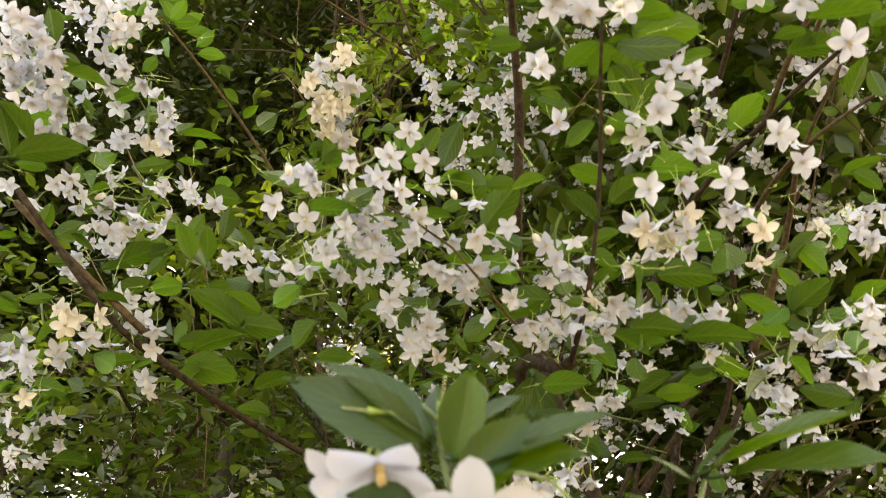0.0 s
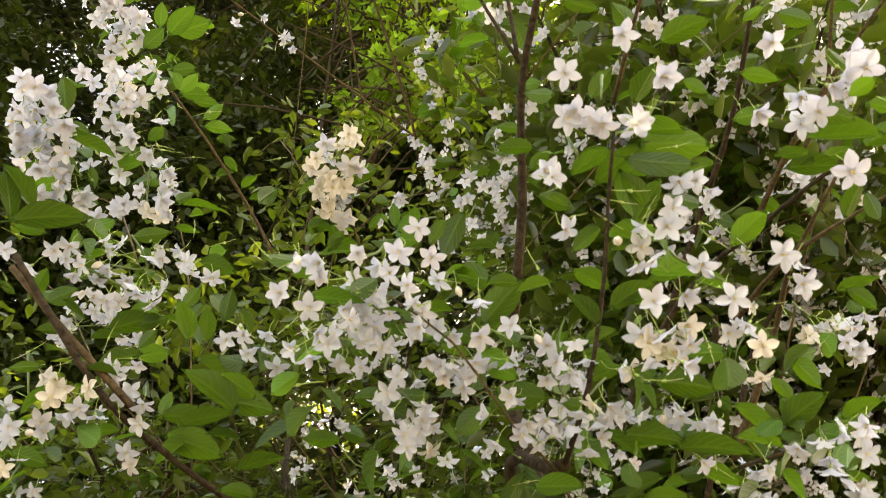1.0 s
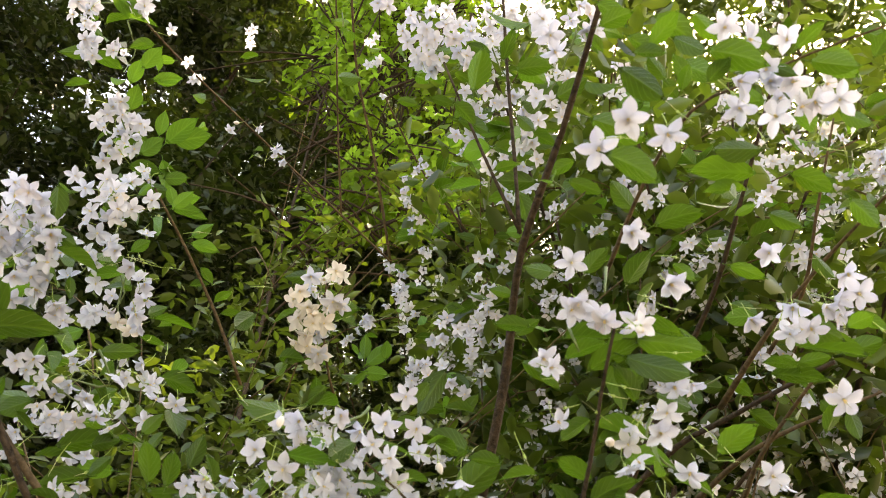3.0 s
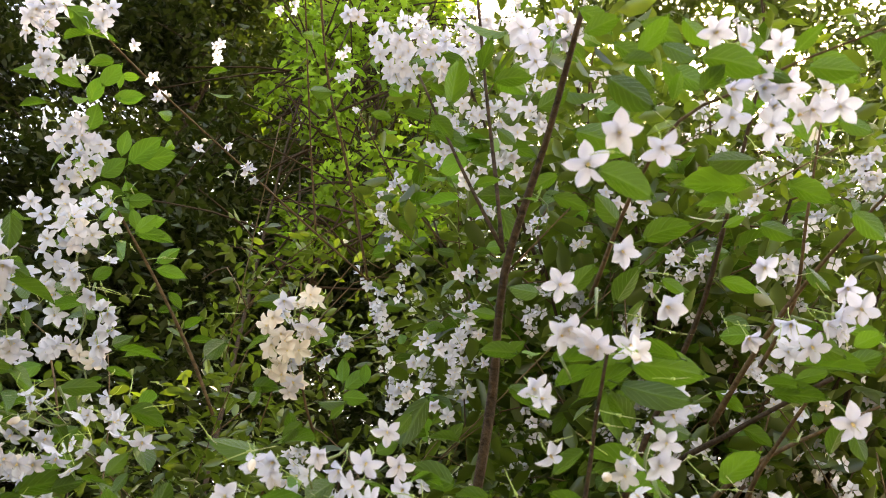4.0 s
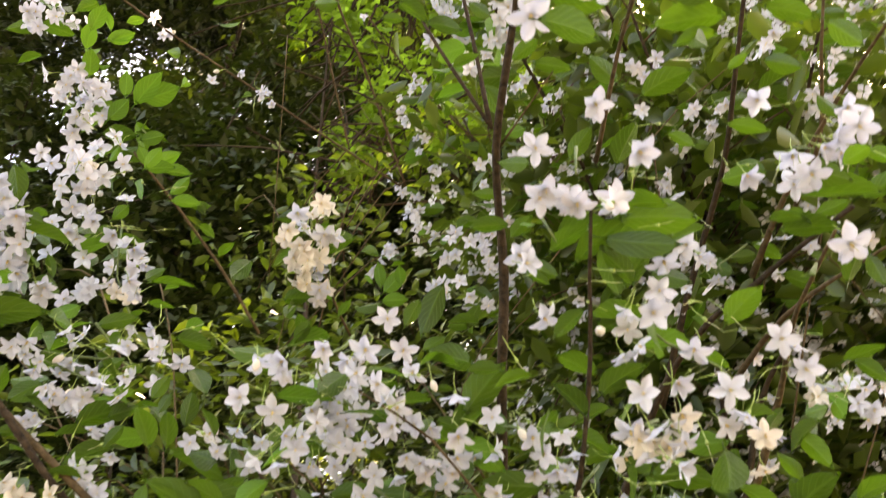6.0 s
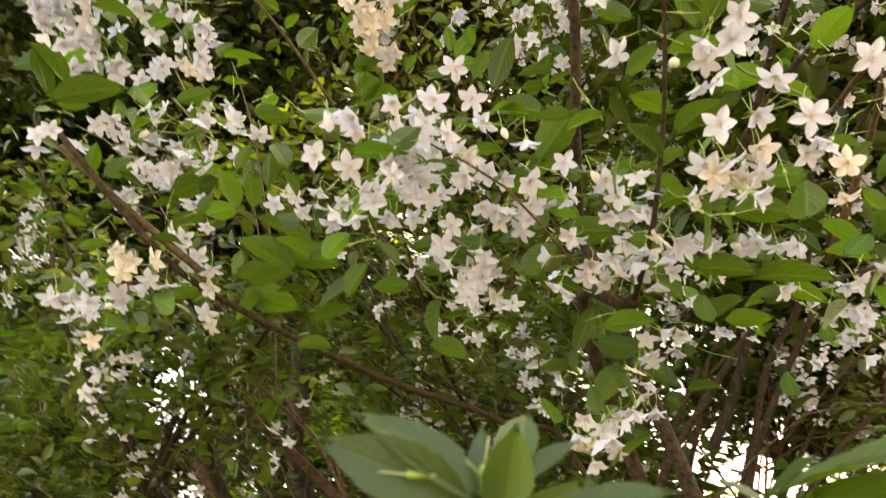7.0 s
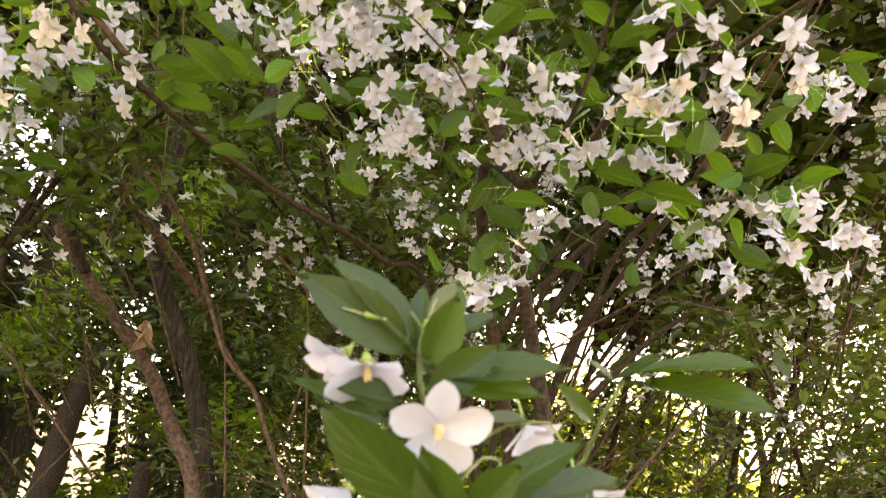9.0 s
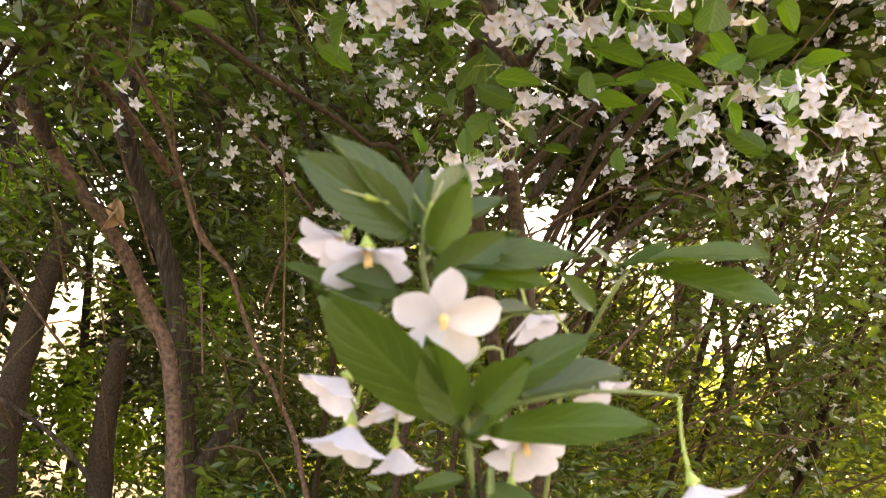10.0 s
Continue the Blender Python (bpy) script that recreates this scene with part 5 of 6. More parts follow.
leaf(b_main, (0.001, 0.982, 2.492), (0.044, 0.987, 2.492), -15, True)
leaf(b_main, (-0.006, 0.944, 2.492), (-0.019, 0.937, 2.507), -14, True)
leaf(b_main, (0.036, 0.948, 2.488), (0.034, 0.925, 2.512), 3, True)
leaf(b_rlow, (0.257, 0.803, 1.972), (0.305, 0.785, 1.966), -20)
leaf(b_rlow, (0.308, 0.769, 1.990), (0.353, 0.761, 1.969), 5)
leaf(b_rlow, (0.229, 0.767, 2.008), (0.275, 0.757, 2.012), 4)
leaf(b_rlow, (0.287, 0.785, 1.987), (0.241, 0.804, 1.980), 2)
leaf(b_rlow, (0.212, 0.824, 1.909), (0.247, 0.817, 1.916), 2)
leaf(b_rlow, (0.133, 0.811, 2.027), (0.156, 0.840, 1.958), -6)
leaf(b_rlow, (0.140, 0.790, 2.001), (0.107, 0.813, 1.962), 2)
leaf(b_rlow, (0.100, 0.789, 2.074), (0.143, 0.777, 2.078), -6)
leaf(b_low, (0.211, 0.746, 2.021), (0.254, 0.738, 1.990), 15)
leaf(b_low, (0.255, 0.705, 2.023), (0.283, 0.714, 1.991), -19)
leaf(b_low, (0.197, 0.718, 2.061), (0.235, 0.701, 2.071), -17)
leaf(b_low, (0.239, 0.692, 2.108), (0.198, 0.702, 2.101), -5)
leaf(b_low, (0.159, 0.719, 2.091), (0.185, 0.700, 2.112), -19)
leaf(b_low, (0.386, 0.650, 2.072), (0.364, 0.668, 2.059), 9)
leaf(b_low, (0.402, 0.626, 2.044), (0.370, 0.645, 2.030), 0)
leaf(b_low, (0.363, 0.673, 1.979), (0.401, 0.641, 2.001), -13)
leaf(b_low, (0.420, 0.668, 1.983), (0.453, 0.640, 1.995), 2)
leaf(b_left, (-0.234, 0.791, 2.149), (-0.162, 0.828, 2.120), 22)
leaf(b_left, (-0.211, 0.813, 2.105), (-0.133, 0.827, 2.101), -15)
leaf(b_left, (-0.237, 0.795, 2.057), (-0.178, 0.789, 2.083), 12)
leaf(b_left, (-0.292, 0.758, 2.100), (-0.324, 0.739, 2.106), -13)
leaf(b_left, (-0.255, 0.740, 2.151), (-0.276, 0.743, 2.129), 11)
leaf(b_left, (-0.239, 0.752, 2.184), (-0.223, 0.746, 2.212), -4)
leaf(b_left, (-0.212, 0.740, 2.187), (-0.227, 0.743, 2.164), 3)
leaf(b_left, (-0.167, 0.830, 2.061), (-0.206, 0.824, 2.068), -25)
leaf(b_left, (-0.178, 0.846, 2.030), (-0.128, 0.839, 2.055), 16)
leaf(b_left, (-0.146, 0.841, 1.996), (-0.183, 0.823, 2.006), 15)
leaf(b_left, (-0.087, 0.785, 2.174), (-0.123, 0.792, 2.143), -12)
leaf(b_left, (-0.056, 0.847, 2.067), (-0.102, 0.840, 2.066), 14)
leaf(b_left, (0.022, 0.852, 2.049), (0.065, 0.861, 2.035), 14)
leaf(b_left, (-0.048, 0.858, 1.999), (0.001, 0.866, 1.986), -12)
leaf(b_left, (-0.360, 0.730, 2.096), (-0.392, 0.724, 2.094), 19)
leaf(b_left, (-0.349, 0.737, 2.143), (-0.382, 0.729, 2.147), 7)


# ---- parts of the sprigs close to the eye ----
SPRIG = [(0.140, 0.550, 0.000), (0.100, 0.440, 0.800), (0.074, 0.324, 1.551), (0.062, 0.321, 1.611), (0.056, 0.321, 1.642), (0.046, 0.318, 1.675), (0.032, 0.317, 1.698), (0.028, 0.314, 1.717), (0.028, 0.310, 1.730)]
SPRIG_LINE = spline([Vector(q) for q in SPRIG[2:]], 0.004)


def near_flowers(parent, size, lift, placed):
    """Hanging flowers with each petal, the anthers and the calyx as parts; lift closes the bell."""
    for q, way in placed:
        m = aim(q, Vector(way).normalized(), R.uniform(0, 72), size)
        root = set_piece("flower", None, parent, m)
        end = m @ Vector((0.0, 0.2, -0.9))
        joint = min(SPRIG_LINE, key=lambda s: (s - end).length)
        if (joint - end).length > 0.012:
            stem(parent, "side_stalk", (joint, joint.lerp(end, 0.55) + Vector((0, 0, 0.006)), end), 0.0011, 0.0008, GREEN_STEM, sides=6)
        for k in range(5):
            bm = bmesh.new()
            petal_blade(bm, R.uniform(0.46, 0.52), R.uniform(0.34, 0.40), R.uniform(0.1, 0.4), R.uniform(0.0, 0.4), R.uniform(-0.3, 0.3),
                        pose(0, 0, 0, 0, 0, 72 * k + R.uniform(-8, 8)) @ pose(0.04, 0, 0, R.uniform(-8, 8), -lift + R.uniform(-8, 8), 0), 14, 0, True)
            part("petal", bm, PETAL, root)
        bm = bmesh.new()
        for k in range(10):
            a = 2 * math.pi * k / 10
            tube(bm, ((math.cos(a) * 0.022, math.sin(a) * 0.022, 0), (math.cos(a) * 0.030, math.sin(a) * 0.030, 0.08), (math.cos(a) * 0.034, math.sin(a) * 0.034, R.uniform(0.13, 0.18))), 0.006, 0.010, 5, 0.06)
        tube(bm, ((0, 0, -0.04), (0, 0, 0.004)), 0.03, 0.055, 10, 0.02)
        part("anther_ring", bm, ANTHER, root, "orange-yellow anthers")
        bm = bmesh.new()
        tube(bm, ((0, 0, -0.03), (0, 0, -0.08), (0, 0, -0.16)), 0.09, 0.03, 8, 0.05)
        tube(bm, ((0, 0, -0.14), (0.06, 0.05, -0.5), (0.0, 0.2, -0.9)), 0.022, 0.018, 5, 0.12)
        part("calyx", bm, CALYX, root, "green calyx and stalk")


def near_buds(parent, placed, size):
    """Spent flowers: a small green cup with the long pale style left on it."""
    for q, way in placed:
        root = set_piece("spent_flower", None, parent, aim(q, Vector(way).normalized(), 0, size))
        bm = bmesh.new()
        tube(bm, ((0, 0, -0.7), (0, 0, -0.15), (0, 0, 0.0), (0, 0, 0.25)), 0.03, 0.14, 7, 0.1)
        part("calyx", bm, CALYX, root, "yellow-green cup")
        bm = bmesh.new()
        tube(bm, ((0, 0, 0.2), (0.03, 0, 1.2)), 0.035, 0.02, 5, 0.3)
        part("style", bm, STYLE, root, "long pale style")


# ---- the foreground sprigs ----
sprig = thing("flowering_sprig", "upright snowbell sprig with a whorl of green leaves and white flowers", "sprig")
stem(sprig, "stalk", SPRIG, 0.0034, 0.0013, GREEN_STEM)
leaf(sprig, (0.027, 0.315, 1.716), (-0.022, 0.289, 1.750), 0, pool=NEAR, face=(-0.662, -0.584, 0.470))
leaf(sprig, (0.028, 0.313, 1.718), (-0.009, 0.301, 1.764), 0, pool=NEAR, face=(0.383, -0.831, 0.404))
leaf(sprig, (0.029, 0.313, 1.721), (0.025, 0.321, 1.757), 0, pool=NEAR, face=(-0.740, -0.672, 0.039))
leaf(sprig, (0.030, 0.313, 1.721), (0.050, 0.331, 1.764), 0, pool=NEAR, face=(0.022, -0.836, 0.548))
leaf(sprig, (0.030, 0.313, 1.720), (0.063, 0.317, 1.745), 0, pool=NEAR, face=(-0.281, -0.661, 0.695))
leaf(sprig, (0.029, 0.316, 1.710), (0.088, 0.283, 1.721), 0, pool=NEAR, face=(-0.187, -0.730, 0.657))
leaf(sprig, (0.032, 0.315, 1.708), (0.072, 0.280, 1.705), 0, pool=NEAR, face=(-0.089, -0.886, 0.456))
leaf(sprig, (0.039, 0.316, 1.700), (0.065, 0.300, 1.724), 15, pool=NEAR, face=(-0.479, -0.801, 0.360))
leaf(sprig, (0.020, 0.323, 1.691), (-0.028, 0.302, 1.700), 0, pool=NEAR, face=(-0.286, -0.682, 0.673))
leaf(sprig, (0.019, 0.327, 1.688), (-0.010, 0.343, 1.695), 0, pool=NEAR, face=(-0.191, -0.820, 0.540))
leaf(sprig, (0.052, 0.316, 1.640), (-0.009, 0.283, 1.687), 0, pool=NEAR, face=(-0.705, -0.612, 0.357))
leaf(sprig, (0.052, 0.317, 1.656), (0.030, 0.330, 1.689), 0, pool=NEAR, face=(-0.753, -0.641, 0.149))
leaf(sprig, (0.059, 0.316, 1.653), (0.091, 0.281, 1.684), 0, pool=NEAR, face=(-0.433, -0.730, 0.530))
leaf(sprig, (0.057, 0.315, 1.639), (0.117, 0.265, 1.658), 0, pool=NEAR, face=(-0.182, -0.651, 0.737))
leaf(sprig, (0.072, 0.323, 1.654), (0.130, 0.320, 1.675), 0, pool=NEAR, face=(-0.188, -0.743, 0.642))
leaf(sprig, (0.053, 0.318, 1.691), (0.085, 0.329, 1.697), 0, pool=NEAR, face=(-0.184, -0.681, 0.709))
leaf(sprig, (0.055, 0.315, 1.633), (0.080, 0.331, 1.661), 0, pool=NEAR, face=(-0.572, -0.737, 0.359))
leaf(sprig, (0.062, 0.322, 1.618), (0.086, 0.304, 1.613), 0, pool=NEAR, face=(-0.187, -0.726, 0.662))
leaf(sprig, (0.061, 0.322, 1.620), (0.036, 0.336, 1.612), 0, pool=NEAR, face=(-0.187, -0.726, 0.662))
leaf(sprig, (0.031, 0.312, 1.697), (0.057, 0.289, 1.723), 0, pool=BROAD, face=(-0.130, -0.976, 0.174))
leaf(sprig, (0.031, 0.311, 1.710), (0.041, 0.296, 1.745), 0, pool=BROAD, face=(0.076, -0.986, 0.147))
leaf(sprig, (0.053, 0.308, 1.641), (0.029, 0.296, 1.675), 0, pool=BROAD, face=(-0.373, -0.915, 0.152))
leaf(sprig, (0.055, 0.308, 1.648), (0.071, 0.282, 1.673), 0, pool=BROAD, face=(-0.089, -0.940, 0.329))
leaf(sprig, (0.022, 0.313, 1.697), (-0.006, 0.298, 1.697), 0, pool=BROAD, face=(-0.287, -0.884, 0.368))
near_flowers(sprig, 0.044, 30, [((0.004, 0.306, 1.711), (0.143, -0.427, -0.893))])
near_flowers(sprig, 0.038, 34, [((-0.007, 0.321, 1.717), (-0.535, -0.364, -0.763))])
near_flowers(sprig, 0.044, 12, [((0.038, 0.301, 1.686), (-0.056, -0.897, -0.439))])
near_flowers(sprig, 0.042, 36, [((0.002, 0.335, 1.656), (-0.534, -0.178, -0.826))])
near_flowers(sprig, 0.042, 40, [((0.007, 0.332, 1.636), (-0.054, -0.273, -0.961))])
near_flowers(sprig, 0.040, 40, [((0.024, 0.336, 1.652), (0.353, -0.303, -0.885))])
near_flowers(sprig, 0.036, 44, [((0.029, 0.344, 1.627), (0.183, -0.104, -0.978))])
near_flowers(sprig, 0.038, 34, [((0.086, 0.333, 1.636), (0.085, -0.595, -0.799))])
near_flowers(sprig, 0.034, 44, [((0.073, 0.338, 1.647), (-0.277, -0.264, -0.924))])
near_flowers(sprig, 0.038, 36, [((0.113, 0.332, 1.666), (0.434, -0.372, -0.821))])
near_flowers(sprig, 0.034, 40, [((0.088, 0.349, 1.694), (0.367, -0.418, -0.831))])
near_flowers(sprig, 0.040, 36, [((0.146, 0.288, 1.628), (0.330, -0.271, -0.904))])
near_flowers(sprig, 0.034, 40, [((0.080, 0.328, 1.616), (0.063, -0.199, -0.978))])
near_buds(sprig, [((0.003, 0.302, 1.733), (-0.987, -0.081, 0.139)), ((0.028, 0.300, 1.731), (0.206, -0.466, 0.860)), ((0.002, 0.311, 1.726), (-0.906, -0.127, 0.403)), ((0.056, 0.299, 1.712), (0.898, -0.438, -0.047))], 0.011)
side_sprig = thing("leafy_sprig", "slender snowbell sprig with broad pointed green leaves", "sprig")
stem(side_sprig, "stalk", [(0.22, 0.75, 0.0), (0.16, 0.62, 0.8), (0.134, 0.454, 1.581), (0.139, 0.418, 1.683), (0.151, 0.388, 1.728)], 0.0032, 0.0012, GREEN_STEM)
leaf(side_sprig, (0.148, 0.389, 1.730), (0.205, 0.338, 1.738), -13, pool=NEAR, face=(0.05, -0.72, 0.6))
leaf(side_sprig, (0.156, 0.386, 1.728), (0.213, 0.336, 1.714), 6, pool=NEAR, face=(0.05, -0.72, 0.6))
leaf(side_sprig, (0.148, 0.389, 1.727), (0.126, 0.375, 1.735), -1, pool=NEAR, face=(0.05, -0.72, 0.6))
leaf(side_sprig, (0.139, 0.395, 1.701), (0.113, 0.381, 1.722), -29, pool=NEAR, face=(0.05, -0.72, 0.6))
leaf(side_sprig, (0.145, 0.390, 1.728), (0.162, 0.359, 1.742), 11, pool=NEAR, face=(0.05, -0.72, 0.6))


# ---- the snowbell shrubs behind ----

def box_points(n, low, high, seed, clear=0.0):
    """Centres of leaf clumps in a box, keeping clear of the camera's sight lines."""
    g = np.random.default_rng(seed)
    made = []
    for q in g.uniform(low, high, (n * 3, 3)):
        q = Vector(q)
        near = min((q - geometry.intersect_point_line(q, a, b)[0]).length - r for a, b, r in SIGHT_LINES)
        if near > clear or not clear:
            made.append(tuple(q))
        if len(made) == n:
            break
    return np.array(made)


# sight lines fitted to the camera's view, kept leafless: start, end, half width
SIGHT_LINES = [(Vector(a), Vector(b), r) for a, b, r in (
    ((-0.15, 2.3, 2.85), (-0.72, 9.6, 6.9), 0.12),
    ((-0.48, 2.5, 1.32), (-1.5, 8.0, 0.56), 0.06),
    ((-0.66, 2.5, 1.74), (-2.06, 8.0, 1.88), 0.07),
    ((-0.77, 2.4, 1.46), (-2.42, 7.9, 1.0), -0.05),
    ((-0.91, 2.2, 2.48), (-2.93, 7.2, 4.3), 0.13),
    ((-0.62, 1.05, 3.05), (-3.95, 6.9, 10.8), 0.0),
    ((0.62, 1.9, 2.22), (3.0, 9.0, 4.1), 0.22),
    ((0.88, 1.86, 1.90), (4.25, 8.96, 2.78), 0.0),
    ((1.02, 1.85, 1.76), (4.9, 8.95, 2.1), 0.08),
    ((1.30, 1.86, 1.88), (6.2, 8.96, 2.65), 0.0),
    ((0.60, 1.85, 1.94), (2.9, 8.95, 2.96), 0.03),
    ((0.81, 1.9, 2.23), (3.77, 9.0, 4.29), 0.08),
    ((1.17, 1.9, 1.82), (5.51, 9.0, 2.38), -0.02),
    ((1.39, 1.9, 1.89), (6.54, 9.0, 2.69), -0.02),
    ((-0.74, 1.9, 2.22), (-3.4, 9.0, 4.2), 0.02),
    ((-1.32, 1.9, 2.60), (-6.5, 9.0, 6.0), -0.24),
    ((-1.26, 1.9, 2.96), (-6.2, 9.0, 7.7), -0.26))]


STAR_BIG = flower_mesh("flower", 0.85, 77, PETAL, 4)
STAR_CUP = flower_mesh("flower", 0.6, 78, PETAL, 4)


def back_shrub(base, tops, seed, leaves=220, flowers=200, size=0.055, low=1.7, label="snowbell shrub with slender brown stems, green leaves and white flowers"):
    """Slender stems from one base, with leaves and hanging flowers along their upper parts."""
    rng = random.Random(seed)
    root = thing("snowbell_shrub", label, "shrub", "snowbell shrubs")
    base = Vector(base)
    nodes, racemes = [], []
    middle = sum((Vector(q) for q in tops), Vector()) / len(tops)
    fork = base.lerp(middle, 0.55)
    fork.z = low - 0.15
    stem(root, "trunk", (base, base.lerp(fork, 0.5) + Vector((rng.uniform(-0.04, 0.04) - 0.06, 0, 0.08)), fork), 0.012, 0.007, BARK, step=0.1)
    for top in tops:
        top = Vector(top)
        mid = fork.lerp(top, 0.5) + Vector((rng.uniform(-0.08, 0.08), rng.uniform(-0.08, 0.08), 0.10))
        line = [fork, mid, top]
        br = stem(root, "branch", line, 0.009, 0.0025, BARK, step=0.08, sides=7)
        path = spline(line, 0.05)
        for q in path[2:]:
            if q.z > low and rng.random() < 0.75:
                way = Vector((rng.gauss(0, 1), rng.gauss(0, 1), rng.gauss(0.1, 0.6))).normalized()
                reach = rng.uniform(0.08, 0.32)
                end = q + way * reach - Vector((0, 0, 0.05))
                stem(br, "twig", (q, q + way * reach * 0.5 + Vector((0, 0, 0.03)), end), 0.0022, 0.001, TWIG, sides=4, step=0.1)
                nodes += [(br, q.lerp(end, k)) for k in (0.45, 0.75, 1.0)]
                racemes.append((br, end))
    for k in range(leaves):
        br, q = rng.choice(nodes)
        a = rng.uniform(0, 2 * math.pi)
        way = Vector((math.cos(a), math.sin(a), rng.uniform(-0.6, 0.3))).normalized()
        leaf(br, q, q + way * size * rng.uniform(0.7, 1.3), rng.uniform(-40, 40), rng.random() < 0.2)
    left = flowers
    while left > 0:
        br, q = rng.choice(racemes)
        n = rng.randint(4, 9)
        drift = Vector((rng.gauss(0, 0.3), rng.gauss(0, 0.3), -1)).normalized()
        for k in range(n):
            place = q + drift * 0.022 * k + Vector((rng.gauss(0, 0.014), rng.gauss(0, 0.014), rng.gauss(0, 0.008)))
            way = (FACING + Vector((rng.gauss(0, 0.45), rng.gauss(0, 0.45), rng.gauss(0, 0.35)))).normalized()
            set_piece("flower", rng.choice((STAR_BIG, STAR_CUP)), br, aim(place, way, rng.uniform(0, 72), rng.uniform(0.024, 0.030)))
        left -= n
    return root, nodes, racemes


def fill(root, nodes, racemes, leaves, stars, seed, size=0.05, mat=None):
    """The inner leaves and flowers of a shrub that cannot be counted."""
    pts = [q for _, q in nodes]
    leaf_cloud("inner_foliage", root, mat or FOLIAGE_MID, pts, 0.13, leaves, size, 0.48, seed)
    rng = random.Random(seed)
    places = []
    while len(places) < stars:
        q = rng.choice(racemes)[1] + Vector((rng.gauss(0, 0.07), rng.gauss(0, 0.07), rng.gauss(0, 0.07)))
        places += [q + Vector((rng.gauss(0, 0.012), rng.gauss(0, 0.012), -0.014 * k)) for k in range(rng.randint(5, 11))]
    star_cloud("inner_bloom", root, places, 0.027, seed)


a = back_shrub((0.62, 2.9, 0), ((0.35, 1.35, 3.3), (0.65, 1.5, 3.6), (0.95, 1.4, 3.2), (1.1, 1.5, 2.7), (0.6, 1.3, 2.7), (0.85, 1.25, 2.4), (0.4, 1.6, 3.9)), 21, 290, 220, low=2.2)
fill(*a, 4800, 900, 31)
a = back_shrub((0.80, 2.8, 0), ((0.35, 0.95, 2.9), (0.6, 1.0, 3.0), (0.75, 0.9, 2.6), (0.95, 1.0, 2.7), (0.5, 1.15, 2.5), (0.2, 1.2, 3.2), (0.7, 1.2, 3.4)), 25, 290, 260, 0.065, 2.15)
fill(*a, 3500, 600, 35, 0.055)
a = back_shrub((1.0, 3.2, 0), ((0.6, 1.9, 3.0), (0.9, 2.0, 3.4), (1.2, 1.9, 2.9), (1.5, 2.0, 3.3), (1.0, 1.8, 2.4), (1.4, 1.8, 2.5), (0.7, 2.1, 2.3), (0.5, 2.1, 3.9), (1.1, 2.1, 4.2)), 26, 280, 280, 0.06, 2.25)
fill(*a, 5000, 1300, 36, 0.05)
a = back_shrub((1.15, 2.7, 0), ((0.45, 0.75, 2.9), (0.7, 0.7, 2.75), (0.9, 0.55, 2.8), (0.55, 0.9, 3.3), (0.9, 0.9, 3.0), (1.1, 0.8, 2.7), (0.35, 0.65, 3.1), (1.2, 0.6, 3.1), (0.15, 0.75, 3.3)), 27, 300, 290, 0.065, 2.3)
fill(*a, 4000, 800, 37, 0.055)
a = back_shrub((1.3, 2.9, 0), ((0.9, 1.0, 3.5), (1.2, 0.9, 3.3), (1.5, 0.8, 3.4), (0.6, 1.0, 3.9), (1.4, 1.1, 2.9), (0.4, 1.1, 4.1), (1.0, 0.7, 3.8)), 28, 280, 260, 0.06, 2.3)
fill(*a, 4500, 1100, 38, 0.05)
a = back_shrub((0.1, 2.9, 0), ((-0.15, 1.5, 2.5), (0.2, 1.4, 2.4), (0.05, 1.6, 2.8), (0.35, 1.5, 2.6), (-0.35, 1.6, 2.3), (0.15, 1.5, 2.1)), 22, 290, 200, 0.042, 2.05)
fill(*a, 3000, 340, 32, 0.036)
a = back_shrub((-0.8, 2.0, 0), ((-0.55, 1.3, 2.35), (-0.85, 1.4, 2.5), (-0.35, 1.35, 2.3), (-1.0, 1.5, 2.8), (-0.6, 1.6, 2.6)), 23, 290, 110, 0.043, 2.2)
fill(*a, 1700, 110, 33, 0.036)
a = back_shrub((1.4, 2.6, 0), ((0.9, 1.1, 2.0), (1.2, 1.2, 2.3), (0.7, 1.3, 1.95), (1.3, 1.3, 2.7)), 24, 240, 36, 0.030, 1.6)
fill(*a, 3600, 70, 34, 0.026)

